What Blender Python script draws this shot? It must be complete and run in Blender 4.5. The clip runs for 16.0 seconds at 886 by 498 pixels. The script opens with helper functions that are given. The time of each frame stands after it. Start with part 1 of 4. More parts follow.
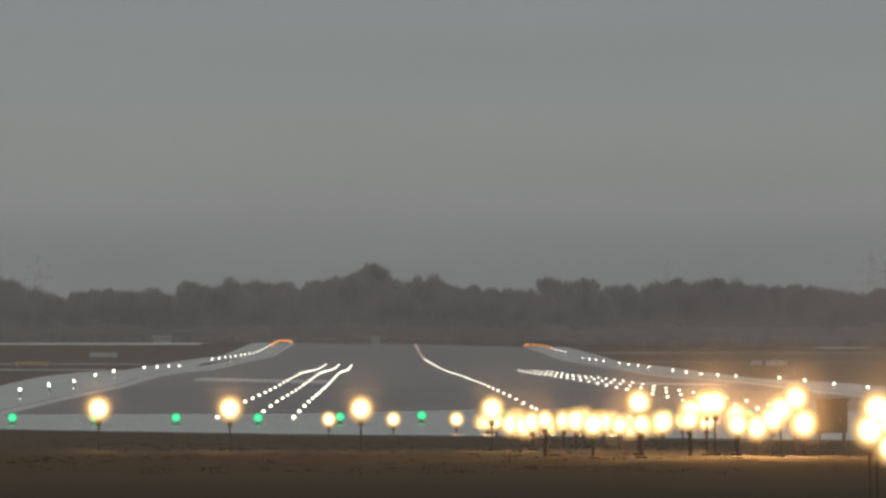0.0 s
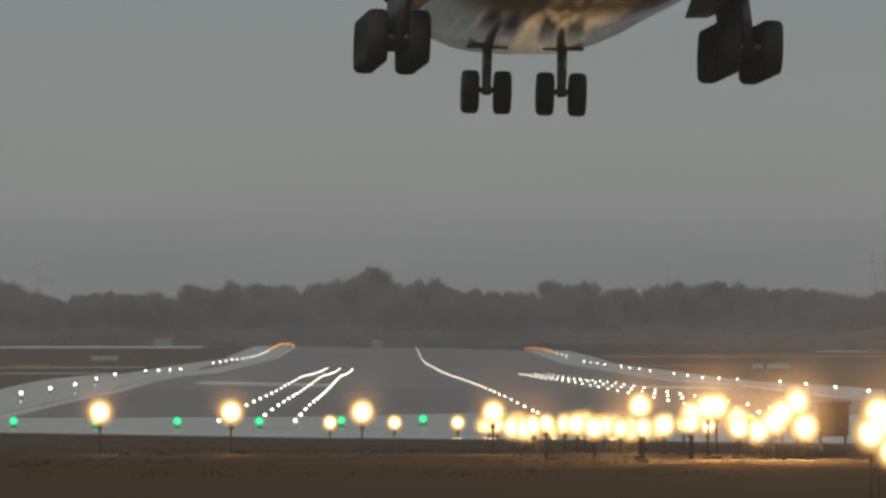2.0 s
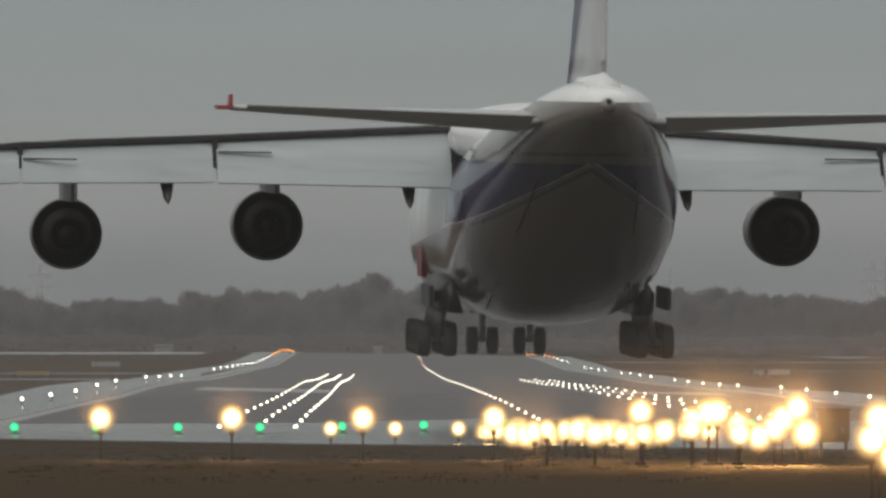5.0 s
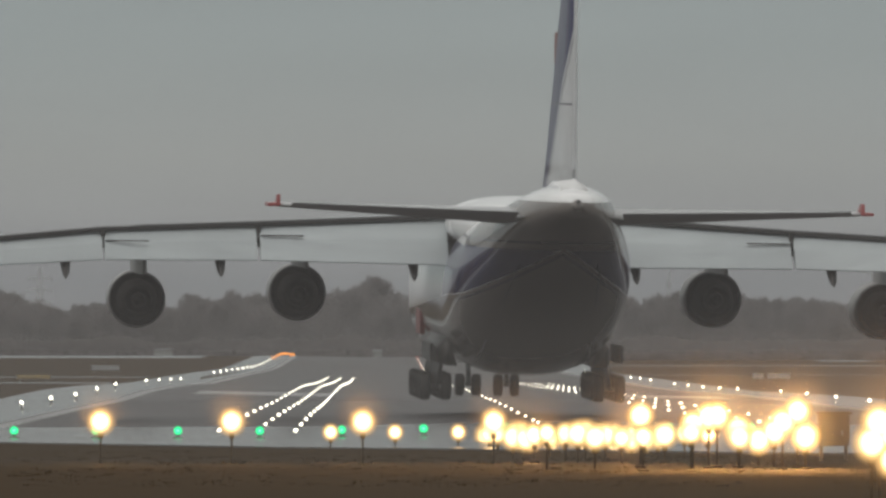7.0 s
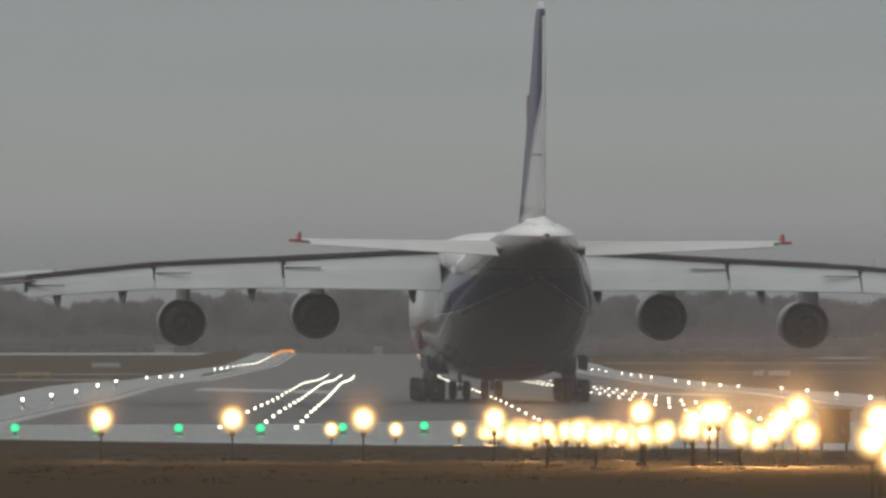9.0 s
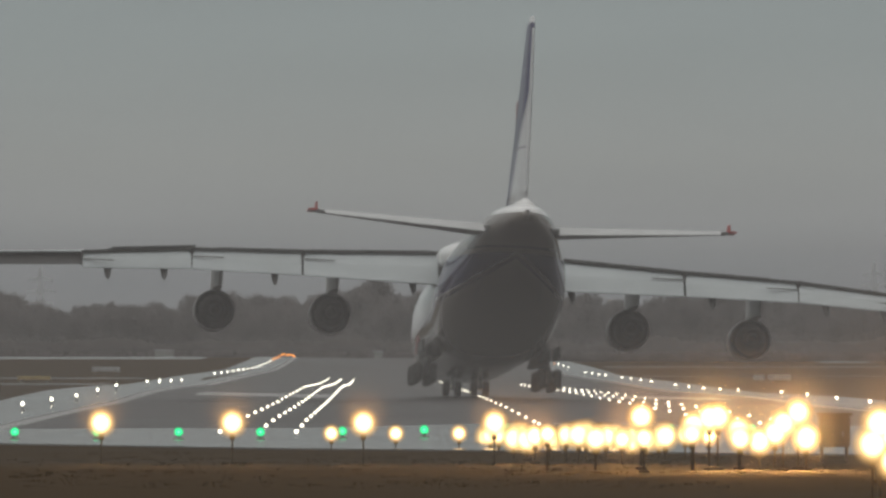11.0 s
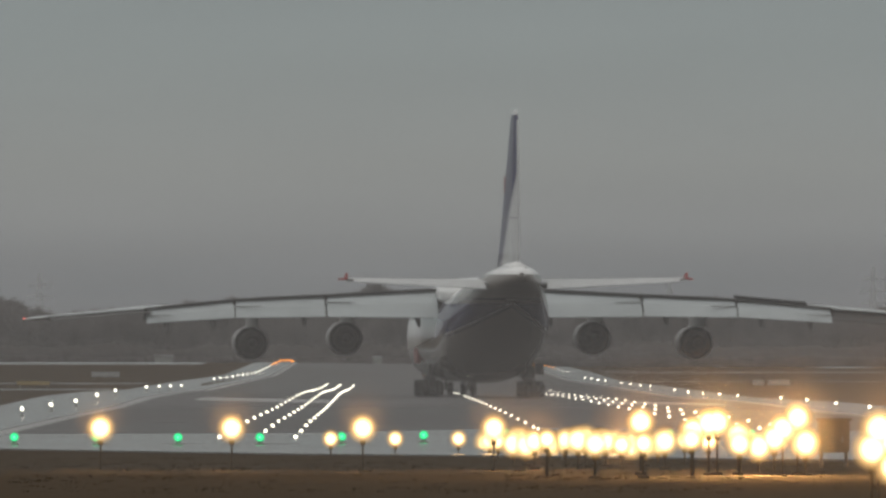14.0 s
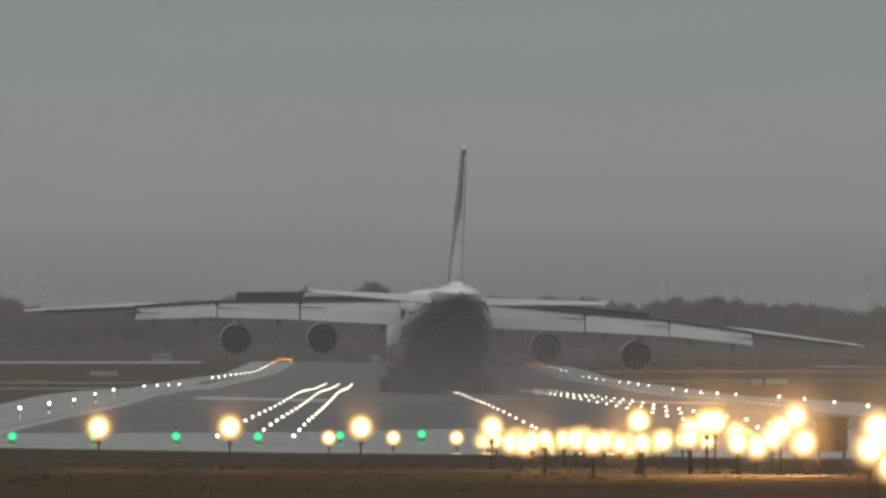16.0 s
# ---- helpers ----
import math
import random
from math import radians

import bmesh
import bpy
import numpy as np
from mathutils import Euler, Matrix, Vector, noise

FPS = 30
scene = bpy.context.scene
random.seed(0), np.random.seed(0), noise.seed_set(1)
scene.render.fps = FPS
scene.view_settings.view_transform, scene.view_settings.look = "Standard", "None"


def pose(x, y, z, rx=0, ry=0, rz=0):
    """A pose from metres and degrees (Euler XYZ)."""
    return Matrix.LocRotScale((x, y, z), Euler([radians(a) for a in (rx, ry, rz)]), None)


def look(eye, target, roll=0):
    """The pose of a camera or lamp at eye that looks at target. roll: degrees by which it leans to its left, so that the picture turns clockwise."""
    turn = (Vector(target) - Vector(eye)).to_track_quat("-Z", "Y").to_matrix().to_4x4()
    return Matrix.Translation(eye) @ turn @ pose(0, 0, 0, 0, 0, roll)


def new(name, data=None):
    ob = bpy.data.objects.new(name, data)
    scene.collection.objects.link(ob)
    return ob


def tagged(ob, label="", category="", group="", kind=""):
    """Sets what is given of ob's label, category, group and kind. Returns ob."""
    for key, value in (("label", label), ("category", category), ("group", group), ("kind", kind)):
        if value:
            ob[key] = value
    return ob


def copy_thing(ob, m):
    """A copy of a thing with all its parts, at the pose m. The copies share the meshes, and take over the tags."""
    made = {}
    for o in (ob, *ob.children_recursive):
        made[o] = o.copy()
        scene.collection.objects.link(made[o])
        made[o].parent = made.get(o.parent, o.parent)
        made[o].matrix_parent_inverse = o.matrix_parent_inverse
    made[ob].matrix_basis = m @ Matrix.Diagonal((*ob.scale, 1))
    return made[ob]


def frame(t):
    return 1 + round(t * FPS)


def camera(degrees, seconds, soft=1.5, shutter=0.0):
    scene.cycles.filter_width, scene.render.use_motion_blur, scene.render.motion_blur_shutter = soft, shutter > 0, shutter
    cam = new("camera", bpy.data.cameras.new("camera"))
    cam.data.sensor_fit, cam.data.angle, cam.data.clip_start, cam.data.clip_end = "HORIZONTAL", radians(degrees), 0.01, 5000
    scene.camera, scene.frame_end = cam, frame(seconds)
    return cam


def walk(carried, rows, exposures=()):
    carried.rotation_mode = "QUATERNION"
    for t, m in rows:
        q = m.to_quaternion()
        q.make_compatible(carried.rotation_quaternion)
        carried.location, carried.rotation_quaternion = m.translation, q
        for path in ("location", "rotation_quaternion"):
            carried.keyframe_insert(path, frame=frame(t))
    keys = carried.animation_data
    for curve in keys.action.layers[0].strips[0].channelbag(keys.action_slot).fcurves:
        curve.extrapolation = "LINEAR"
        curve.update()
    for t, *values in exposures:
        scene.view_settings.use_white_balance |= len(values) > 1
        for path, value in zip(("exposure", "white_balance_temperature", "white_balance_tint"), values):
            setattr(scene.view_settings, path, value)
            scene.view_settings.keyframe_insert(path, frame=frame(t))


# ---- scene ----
# The eye stands on the extended centreline, a little to one side of it; the runway runs along +y.
LENS = 23425.0          # focal length in units of 1/1568 of the picture's width
EYE_Z = 3.37
MID = 5.53              # x of the runway's middle
cam = camera(2 * math.degrees(math.atan(784 / LENS)), 16.0, soft=2.8)

# small drift of the long lens on its tripod: seconds, sideways, upwards
DRIFT = ((0, 0, 0), (0.5, 0, 0.4), (1, 0, 1.2), (1.5, 1, 4.2), (2, 2.2, 6), (2.5, 1.6, 9), (3, 5.8, 15), (3.5, 6.8, 13.6),
         (4, 5, 13), (4.2, 4.4, 13), (6.3, 3.2, 24.2), (6.5, 3.4, 23.8), (7, 3.2, 23), (7.5, 1.8, 21.2), (8, 1.6, 17.2),
         (8.5, 1.6, 13.6), (9, 4.4, 18), (9.2, 4.8, 19), (11.3, 4.4, 26), (11.5, 4.6, 26.6), (12, 4.6, 29), (12.5, 4.6, 29.4),
         (13, 6.2, 32), (13.5, 6.8, 33), (14, 3.4, 34.6), (14.5, 1.6, 33.4), (15, 1.6, 30.2), (15.5, 1.6, 30.8), (16, 0, 33))
walk(cam, [(t, pose(0, 0, EYE_Z, 90 + math.degrees(math.atan((144 + up) / LENS)), 0,
                    -math.degrees(math.atan((110 - side) / LENS)))) for t, side, up in DRIFT],
     exposures=((0, 0.15), (3.6, 0.12), (4.2, 0.16), (6.3, 0.42), (7.5, 0.42), (9.2, 0.35), (11.3, 0.28), (12.5, 0.27), (14.5, 0.18), (16, 0.15)))

# ---- world and light: a rainy, overcast dusk ----
world = bpy.data.worlds.new("overcast_sky")
scene.world = world
world.use_nodes = True
wn = world.node_tree
wn.nodes.clear()


def node(tree, kind, **values):
    n = tree.nodes.new(kind)
    for key, value in values.items():
        if key in n.inputs:
            n.inputs[key].default_value = value
        else:
            setattr(n, key, value)
    return n


sky = node(wn, "ShaderNodeTexSky", sky_type="NISHITA", sun_disc=False, sun_elevation=radians(50), sun_rotation=radians(220),
           air_density=2.0, dust_density=4.0)
grey = node(wn, "ShaderNodeHueSaturation", Saturation=0.12, Value=0.01)
coord = node(wn, "ShaderNodeTexCoord")
split = node(wn, "ShaderNodeSeparateXYZ")
low = node(wn, "ShaderNodeMapRange", **{"From Min": 0.0, "From Max": 0.028})
bands = node(wn, "ShaderNodeValToRGB")
high = node(wn, "ShaderNodeMapRange", **{"From Min": 0.025, "From Max": 0.6})
cloudmap = node(wn, "ShaderNodeMapping")
cloudmap.inputs["Scale"].default_value = (22, 22, 150)
clouds = node(wn, "ShaderNodeTexNoise", Scale=1.6, Detail=3.0)
cloudrange = node(wn, "ShaderNodeMapRange", **{"To Min": 0.93, "To Max": 1.06})
mul1 = node(wn, "ShaderNodeMixRGB")
mul1.inputs[2].default_value = (0.50, 0.485, 0.465, 1)
mul2 = node(wn, "ShaderNodeMixRGB", blend_type="MULTIPLY", Fac=1.0)
add = node(wn, "ShaderNodeMixRGB", blend_type="ADD", Fac=1.0)
back = node(wn, "ShaderNodeBackground", Strength=1.0)
wout = node(wn, "ShaderNodeOutputWorld")
ramp = bands.color_ramp
ramp.elements[0].position, ramp.elements[0].color = 0.0, (0.166, 0.170, 0.174, 1)
ramp.elements[1].position, ramp.elements[1].color = 1.0, (0.203, 0.2345, 0.235, 1)
for at, tone in ((0.16, (0.165, 0.172, 0.177, 1)), (0.27, (0.186, 0.192, 0.193, 1)), (0.34, (0.210, 0.217, 0.215, 1)), (0.50, (0.227, 0.238, 0.230, 1)), (0.80, (0.214, 0.2405, 0.237, 1))):
    e = ramp.elements.new(at)
    e.color = tone
for a, b in ((sky.outputs["Color"], grey.inputs["Color"]), (coord.outputs["Generated"], split.inputs[0]), (split.outputs["Z"], low.inputs[0]),
             (low.outputs[0], bands.inputs[0]), (split.outputs["Z"], high.inputs[0]), (coord.outputs["Generated"], cloudmap.inputs[0]),
             (cloudmap.outputs[0], clouds.inputs["Vector"]), (clouds.outputs[0], cloudrange.inputs[0]), (bands.outputs[0], mul1.inputs[1]),
             (high.outputs[0], mul1.inputs[0]), (mul1.outputs[0], mul2.inputs[1]), (cloudrange.outputs[0], mul2.inputs[2]),
             (mul2.outputs[0], add.inputs[1]), (grey.outputs[0], add.inputs[2]), (add.outputs[0], back.inputs[0]), (back.outputs[0], wout.inputs[0])):
    wn.links.new(a, b)

sun = new("sun", bpy.data.lights.new("sun", "SUN"))
sun.data.energy, sun.data.angle, sun.data.color = 0.5, radians(60), (1.0, 0.97, 0.93)
sun.matrix_world = look((-60, -70, 130), (0, 0, 0))


# ---- materials ----
def material(name, base, rough=0.6, metal=0.0, vary=0.25, scale=4.0, fine=40.0, bump=0.0, spec=0.5, dark=None, streak=None, coat=0.0):
    """A surface with two scales of variation, in metres."""
    m = bpy.data.materials.new(name)
    m.use_nodes = True
    t = m.node_tree
    b = t.nodes["Principled BSDF"]
    b.inputs["Roughness"].default_value, b.inputs["Metallic"].default_value = rough, metal
    b.inputs["Specular IOR Level"].default_value, b.inputs["Coat Weight"].default_value = spec, coat
    tc = node(t, "ShaderNodeTexCoord")
    mp = node(t, "ShaderNodeMapping")
    if streak:
        mp.inputs["Scale"].default_value = streak
    n1, n2 = node(t, "ShaderNodeTexNoise", Scale=1 / scale, Detail=4.0), node(t, "ShaderNodeTexNoise", Scale=fine, Detail=3.0)
    mixn = node(t, "ShaderNodeMixRGB", Fac=0.4)
    c = node(t, "ShaderNodeValToRGB")
    lo = dark or tuple(v * (1 - vary) for v in base)
    hi = tuple(min(1, v * (1 + vary)) for v in base)
    c.color_ramp.elements[0].position, c.color_ramp.elements[0].color = 0.32, (*lo, 1)
    c.color_ramp.elements[1].position, c.color_ramp.elements[1].color = 0.68, (*hi, 1)
    r = node(t, "ShaderNodeMapRange", **{"To Min": max(0.02, rough * 0.8), "To Max": min(1, rough * 1.2)})
    for p, q in ((tc.outputs["Object"], mp.inputs[0]), (mp.outputs[0], n1.inputs["Vector"]), (mp.outputs[0], n2.inputs["Vector"]),
                 (n1.outputs[0], mixn.inputs[1]), (n2.outputs[0], mixn.inputs[2]), (mixn.outputs[0], c.inputs[0]), (c.outputs[0], b.inputs["Base Color"]),
                 (n1.outputs[0], r.inputs[0]), (r.outputs[0], b.inputs["Roughness"])):
        t.links.new(p, q)
    if bump:
        bp = node(t, "ShaderNodeBump", Strength=bump, Distance=0.05)
        t.links.new(n2.outputs[0], bp.inputs["Height"])
        t.links.new(bp.outputs[0], b.inputs["Normal"])
    return m


def glow(name, colour, strength, rim=None, middle=None, halo_from=0.0):
    """A lamp's lens: gives off light; a glow halo painted towards its rim deepens and can fade clear."""
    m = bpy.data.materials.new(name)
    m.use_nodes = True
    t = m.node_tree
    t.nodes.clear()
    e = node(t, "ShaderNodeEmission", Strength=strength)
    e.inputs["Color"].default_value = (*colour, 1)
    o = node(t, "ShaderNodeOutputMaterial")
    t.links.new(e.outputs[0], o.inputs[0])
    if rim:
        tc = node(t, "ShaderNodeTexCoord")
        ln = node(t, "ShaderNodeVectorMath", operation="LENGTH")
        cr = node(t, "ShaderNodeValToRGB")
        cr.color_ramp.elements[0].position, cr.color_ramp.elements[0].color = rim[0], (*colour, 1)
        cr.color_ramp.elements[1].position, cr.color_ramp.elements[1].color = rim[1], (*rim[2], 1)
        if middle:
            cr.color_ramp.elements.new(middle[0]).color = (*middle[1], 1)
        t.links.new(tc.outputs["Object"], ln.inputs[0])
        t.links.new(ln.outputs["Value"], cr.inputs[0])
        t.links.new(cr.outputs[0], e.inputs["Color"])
        if halo_from:
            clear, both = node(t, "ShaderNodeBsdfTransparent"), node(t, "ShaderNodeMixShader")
            fade = node(t, "ShaderNodeMapRange", interpolation_type="SMOOTHSTEP", **{"From Min": halo_from, "From Max": 1.0, "To Min": 1.0, "To Max": 0.0})
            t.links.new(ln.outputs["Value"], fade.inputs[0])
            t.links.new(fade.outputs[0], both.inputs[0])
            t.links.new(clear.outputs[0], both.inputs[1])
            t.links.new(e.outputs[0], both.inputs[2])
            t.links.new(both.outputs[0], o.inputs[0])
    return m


GRASS = material("wet_winter_grass", (0.036, 0.022, 0.008), 0.95, vary=0.10, scale=18, fine=1.6, bump=0.05, spec=0.03)
ASPHALT = material("wet_asphalt", (0.037, 0.031, 0.031), 0.42, vary=0.5, scale=16, fine=0.35, spec=0.065, streak=(1.0, 0.12, 1.0))
CONCRETE = material("wet_concrete", (0.078, 0.070, 0.065), 0.19, vary=0.5, scale=7, fine=0.25, spec=0.17, streak=(1.0, 0.2, 1.0))
TAXI = material("taxiway_asphalt", (0.10, 0.10, 0.10), 0.4, vary=0.25, scale=20, fine=0.4, spec=0.4)
PAINT = material("worn_road_paint", (0.20, 0.20, 0.195), 0.42, vary=0.3, scale=3, fine=1.2)
PALEPAINT = material("worn_paint_on_concrete", (0.10, 0.092, 0.086), 0.19, vary=0.45, scale=3, fine=1.0, spec=0.17)
WORNPAINT = material("almost_worn_road_paint", (0.070, 0.065, 0.063), 0.46, vary=0.4, scale=3, fine=1.2, spec=0.065)
HULL = material("white_aircraft_paint", (0.78, 0.79, 0.79), 0.26, vary=0.08, scale=3, fine=2.0, coat=0.2)
WINGPAINT = material("grey_wing_paint", (0.355, 0.39, 0.40), 0.35, vary=0.14, scale=2.5, fine=1.5, streak=(0.4, 2.0, 1.0))
# belly grey, deepened to carry the underside's shade
BELLY = material("shaded_grey_belly_paint", (0.20, 0.18, 0.166), 0.3, vary=0.1, scale=2, fine=2.0, coat=0.3)
TAILPAINT = material("grey_tail_paint", (0.46, 0.475, 0.48), 0.4, vary=0.12, scale=2.0, fine=1.5)
NACELLE = material("grey_nacelle_paint", (0.24, 0.238, 0.235), 0.45, vary=0.2, scale=1.5, fine=2.0)
DARKMETAL = material("dark_metal", (0.045, 0.043, 0.042), 0.45, metal=0.3, vary=0.3, scale=0.6, fine=8)
EXHAUST_DARK = material("dark_exhaust", (0.022, 0.019, 0.018), 0.95, spec=0.1, vary=0.4, scale=0.5, fine=6)
STEEL = material("gear_steel", (0.16, 0.16, 0.16), 0.4, metal=0.6, vary=0.25, scale=0.4, fine=10)
RUBBER = material("tyre_rubber", (0.022, 0.021, 0.020), 0.75, vary=0.3, scale=0.4, fine=12)
RED = material("red_paint", (0.36, 0.05, 0.05), 0.4, vary=0.15, scale=0.5, fine=4)
DULLRED = material("dull_red_paint", (0.20, 0.055, 0.05), 0.5, vary=0.2, scale=0.5, fine=4)
GALV = material("galvanised_steel", (0.20, 0.19, 0.17), 0.5, metal=0.5, vary=0.25, scale=0.5, fine=12)
HUTPAINT = material("weathered_brown_paint", (0.09, 0.056, 0.032), 0.6, vary=0.3, scale=0.6, fine=8)
# the raised panels' shaded underside, put into the colour of the whole spoiler
SPOILER = material("shade_dark_spoiler", (0.10, 0.10, 0.105), 0.5, vary=0.2, scale=1.0, fine=3)
SIGNWHITE = material("faded_sign_board", (0.27, 0.275, 0.27), 0.5, vary=0.15, scale=1.0, fine=4)
SIGNYELLOW = material("dull_yellow_board", (0.30, 0.22, 0.08), 0.5, vary=0.2, scale=1.0, fine=4)
BARK = material("bare_branches", (0.180, 0.166, 0.164), 0.9, vary=0.3, scale=6, fine=0.8, spec=0.1)
UNDERWOOD = material("wet_undergrowth", (0.11, 0.098, 0.094), 0.95, vary=0.3, scale=7, fine=0.7, spec=0.05)
# far twigs are paler: distance haze put into their colour
BARKFAR = material("haze_paled_branches", (0.36, 0.35, 0.35), 0.9, vary=0.25, scale=8, fine=0.8, spec=0.1)
for m in (BARK, BARKFAR):
    # a translucent share flattens the twigs' shading, as distance haze would
    tr = node(m.node_tree, "ShaderNodeBsdfTranslucent")
    mx = node(m.node_tree, "ShaderNodeMixShader", Fac=0.45)
    bsdf, out = m.node_tree.nodes["Principled BSDF"], m.node_tree.nodes["Material Output"]
    m.node_tree.links.new(bsdf.inputs["Base Color"].links[0].from_socket, tr.inputs["Color"])
    m.node_tree.links.new(bsdf.outputs[0], mx.inputs[1])
    m.node_tree.links.new(tr.outputs[0], mx.inputs[2])
    m.node_tree.links.new(mx.outputs[0], out.inputs["Surface"])
MAST = material("brown_painted_mast", (0.075, 0.05, 0.026), 0.8, vary=0.3, scale=0.5, fine=8, spec=0.2)
PYLON = material("weathered_lattice_steel", (0.50, 0.52, 0.53), 0.6, metal=0.2, vary=0.2, scale=3, fine=2)

# the warm and green lenses carry their bloom as a painted rim
L_WARM = glow("tungsten_lens_and_halo", (1.0, 0.62, 0.25), 7.0, (0.34, 1.0, (0.011, 0.0045, 0.001)), (0.62, (0.16, 0.098, 0.038)), 0.42)
L_WHITE = glow("white_lens", (1.0, 0.96, 0.78), 6.0)
L_INSET = glow("white_inset_lens", (1.0, 0.95, 0.76), 4.2)
L_AMBER = glow("amber_lens", (1.0, 0.34, 0.05), 4.0)
L_RED = glow("red_lens", (1.0, 0.25, 0.20), 1.5)
L_GREEN = glow("green_lens", (0.55, 1.0, 0.70), 2.3, (0.03, 0.19, (0.01, 0.16, 0.055)), (0.08, (0.02, 0.62, 0.20)))


def livery(name, rule, paint):
    """White paint with a dark blue field and a grey underside deepened by painted shade; borders run as the rule says
    (in the aircraft's own metres).
    """
    m = paint.copy()
    m.name = name
    t = m.node_tree
    b = t.nodes["Principled BSDF"]
    b.inputs["Coat Weight"].default_value = 0.08
    tc = node(t, "ShaderNodeTexCoord")
    sp = node(t, "ShaderNodeSeparateXYZ")
    t.links.new(tc.outputs["Object"], sp.inputs[0])

    def calc(op, x, y=None, z=None):
        n = node(t, "ShaderNodeMath", operation=op)
        for i, v in enumerate((x, y, z)):
            if v is None:
                continue
            if isinstance(v, (int, float)):
                n.inputs[i].default_value = v
            else:
                t.links.new(v, n.inputs[i])
        return n.outputs[0]
    field, accent, under = rule(calc, sp.outputs["X"], sp.outputs["Y"], sp.outputs["Z"])
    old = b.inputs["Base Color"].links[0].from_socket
    # grey livery belly with the underside's shade put into the colour
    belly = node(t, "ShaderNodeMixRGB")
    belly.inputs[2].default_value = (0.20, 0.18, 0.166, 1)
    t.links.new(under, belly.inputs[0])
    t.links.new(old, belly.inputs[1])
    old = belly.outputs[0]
    blue = node(t, "ShaderNodeMixRGB")
    blue.inputs[2].default_value = (0.035, 0.035, 0.10, 1)
    line = node(t, "ShaderNodeMixRGB")
    line.inputs[2].default_value = (0.10, 0.09, 0.11, 1)
    t.links.new(field, blue.inputs[0])
    t.links.new(old, blue.inputs[1])
    t.links.new(accent, line.inputs[0])
    t.links.new(blue.outputs[0], line.inputs[1])
    t.links.new(line.outputs[0], b.inputs["Base Color"])
    return m


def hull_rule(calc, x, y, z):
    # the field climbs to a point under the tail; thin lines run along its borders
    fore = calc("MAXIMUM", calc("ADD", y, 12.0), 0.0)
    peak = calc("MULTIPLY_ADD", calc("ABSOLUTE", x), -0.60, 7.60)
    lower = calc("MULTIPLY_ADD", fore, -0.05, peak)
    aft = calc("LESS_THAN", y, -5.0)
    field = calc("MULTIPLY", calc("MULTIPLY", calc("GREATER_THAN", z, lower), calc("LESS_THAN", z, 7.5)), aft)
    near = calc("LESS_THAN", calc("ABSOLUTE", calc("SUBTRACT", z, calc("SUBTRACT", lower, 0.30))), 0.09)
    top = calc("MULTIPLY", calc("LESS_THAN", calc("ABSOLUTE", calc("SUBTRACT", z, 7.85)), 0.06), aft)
    # below the field belly grey; on the rump the same tone paints shade
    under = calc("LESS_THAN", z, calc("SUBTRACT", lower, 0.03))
    rump_shade = calc("MULTIPLY", calc("MULTIPLY", calc("GREATER_THAN", z, 7.5), calc("LESS_THAN", z, 9.75)), calc("LESS_THAN", y, -17.0))
    return field, calc("MULTIPLY", calc("MAXIMUM", near, top), calc("LESS_THAN", y, 24.0)), calc("MAXIMUM", under, rump_shade)


def fin_rule(calc, x, y, z):
    # the field leans back up the fin, the rudder's foot and the tip stay white
    edge = calc("MULTIPLY_ADD", z, -1.05, -13.6)
    a = calc("GREATER_THAN", y, edge)
    b = calc("LESS_THAN", z, 22.0)
    near = calc("LESS_THAN", calc("ABSOLUTE", calc("SUBTRACT", y, calc("SUBTRACT", edge, 0.5))), 0.12)
    seam = calc("LESS_THAN", calc("ABSOLUTE", calc("SUBTRACT", z, 14.1)), 0.04)
    return calc("MULTIPLY", a, b), calc("MAXIMUM", near, seam), calc("LESS_THAN", z, 0.0)


HULL_GLOSS = material("wet_white_hull_paint", (0.78, 0.79, 0.79), 0.15, vary=0.08, scale=3, fine=2.0, coat=0.2)
FIN_WHITE = material("dulled_white_fin_paint", (0.56, 0.575, 0.585), 0.32, vary=0.08, scale=3, fine=2.0)
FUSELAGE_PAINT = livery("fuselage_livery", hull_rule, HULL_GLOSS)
FIN_PAINT = livery("fin_livery", fin_rule, FIN_WHITE)


# ---- mesh helpers ----
def mesh_of(name, verts, faces, mat, smooth=False):
    me = bpy.data.meshes.new(name)
    me.from_pydata([tuple(v) for v in verts], [], faces)
    me.materials.append(mat)
    me.update()
    if smooth:
        me.polygons.foreach_set("use_smooth", [True] * len(me.polygons))
    return me


def part(name, bm, mat, parent, label="", smooth=False):
    me = bpy.data.meshes.new(name)
    bmesh.ops.recalc_face_normals(bm, faces=bm.faces)
    bm.to_mesh(me)
    bm.free()
    me.materials.append(mat)
    if smooth:
        me.polygons.foreach_set("use_smooth", [True] * len(me.polygons))
    ob = new(name, me)
    ob.parent = parent
    return tagged(ob, label)


def add_box(bm, x0, x1, y0, y1, z0, z1, bevel=0.0):
    g = bmesh.ops.create_cube(bm, size=1.0, matrix=Matrix.Translation(((x0 + x1) / 2, (y0 + y1) / 2, (z0 + z1) / 2)) @ Matrix.Diagonal((x1 - x0, y1 - y0, z1 - z0, 1)))
    if bevel:
        bmesh.ops.bevel(bm, geom=list({e for v in g["verts"] for e in v.link_edges}), offset=bevel, segments=2, affect="EDGES")
    return bm


def box(x0, x1, y0, y1, z0, z1, bevel=0.0):
    return add_box(bmesh.new(), x0, x1, y0, y1, z0, z1, bevel)


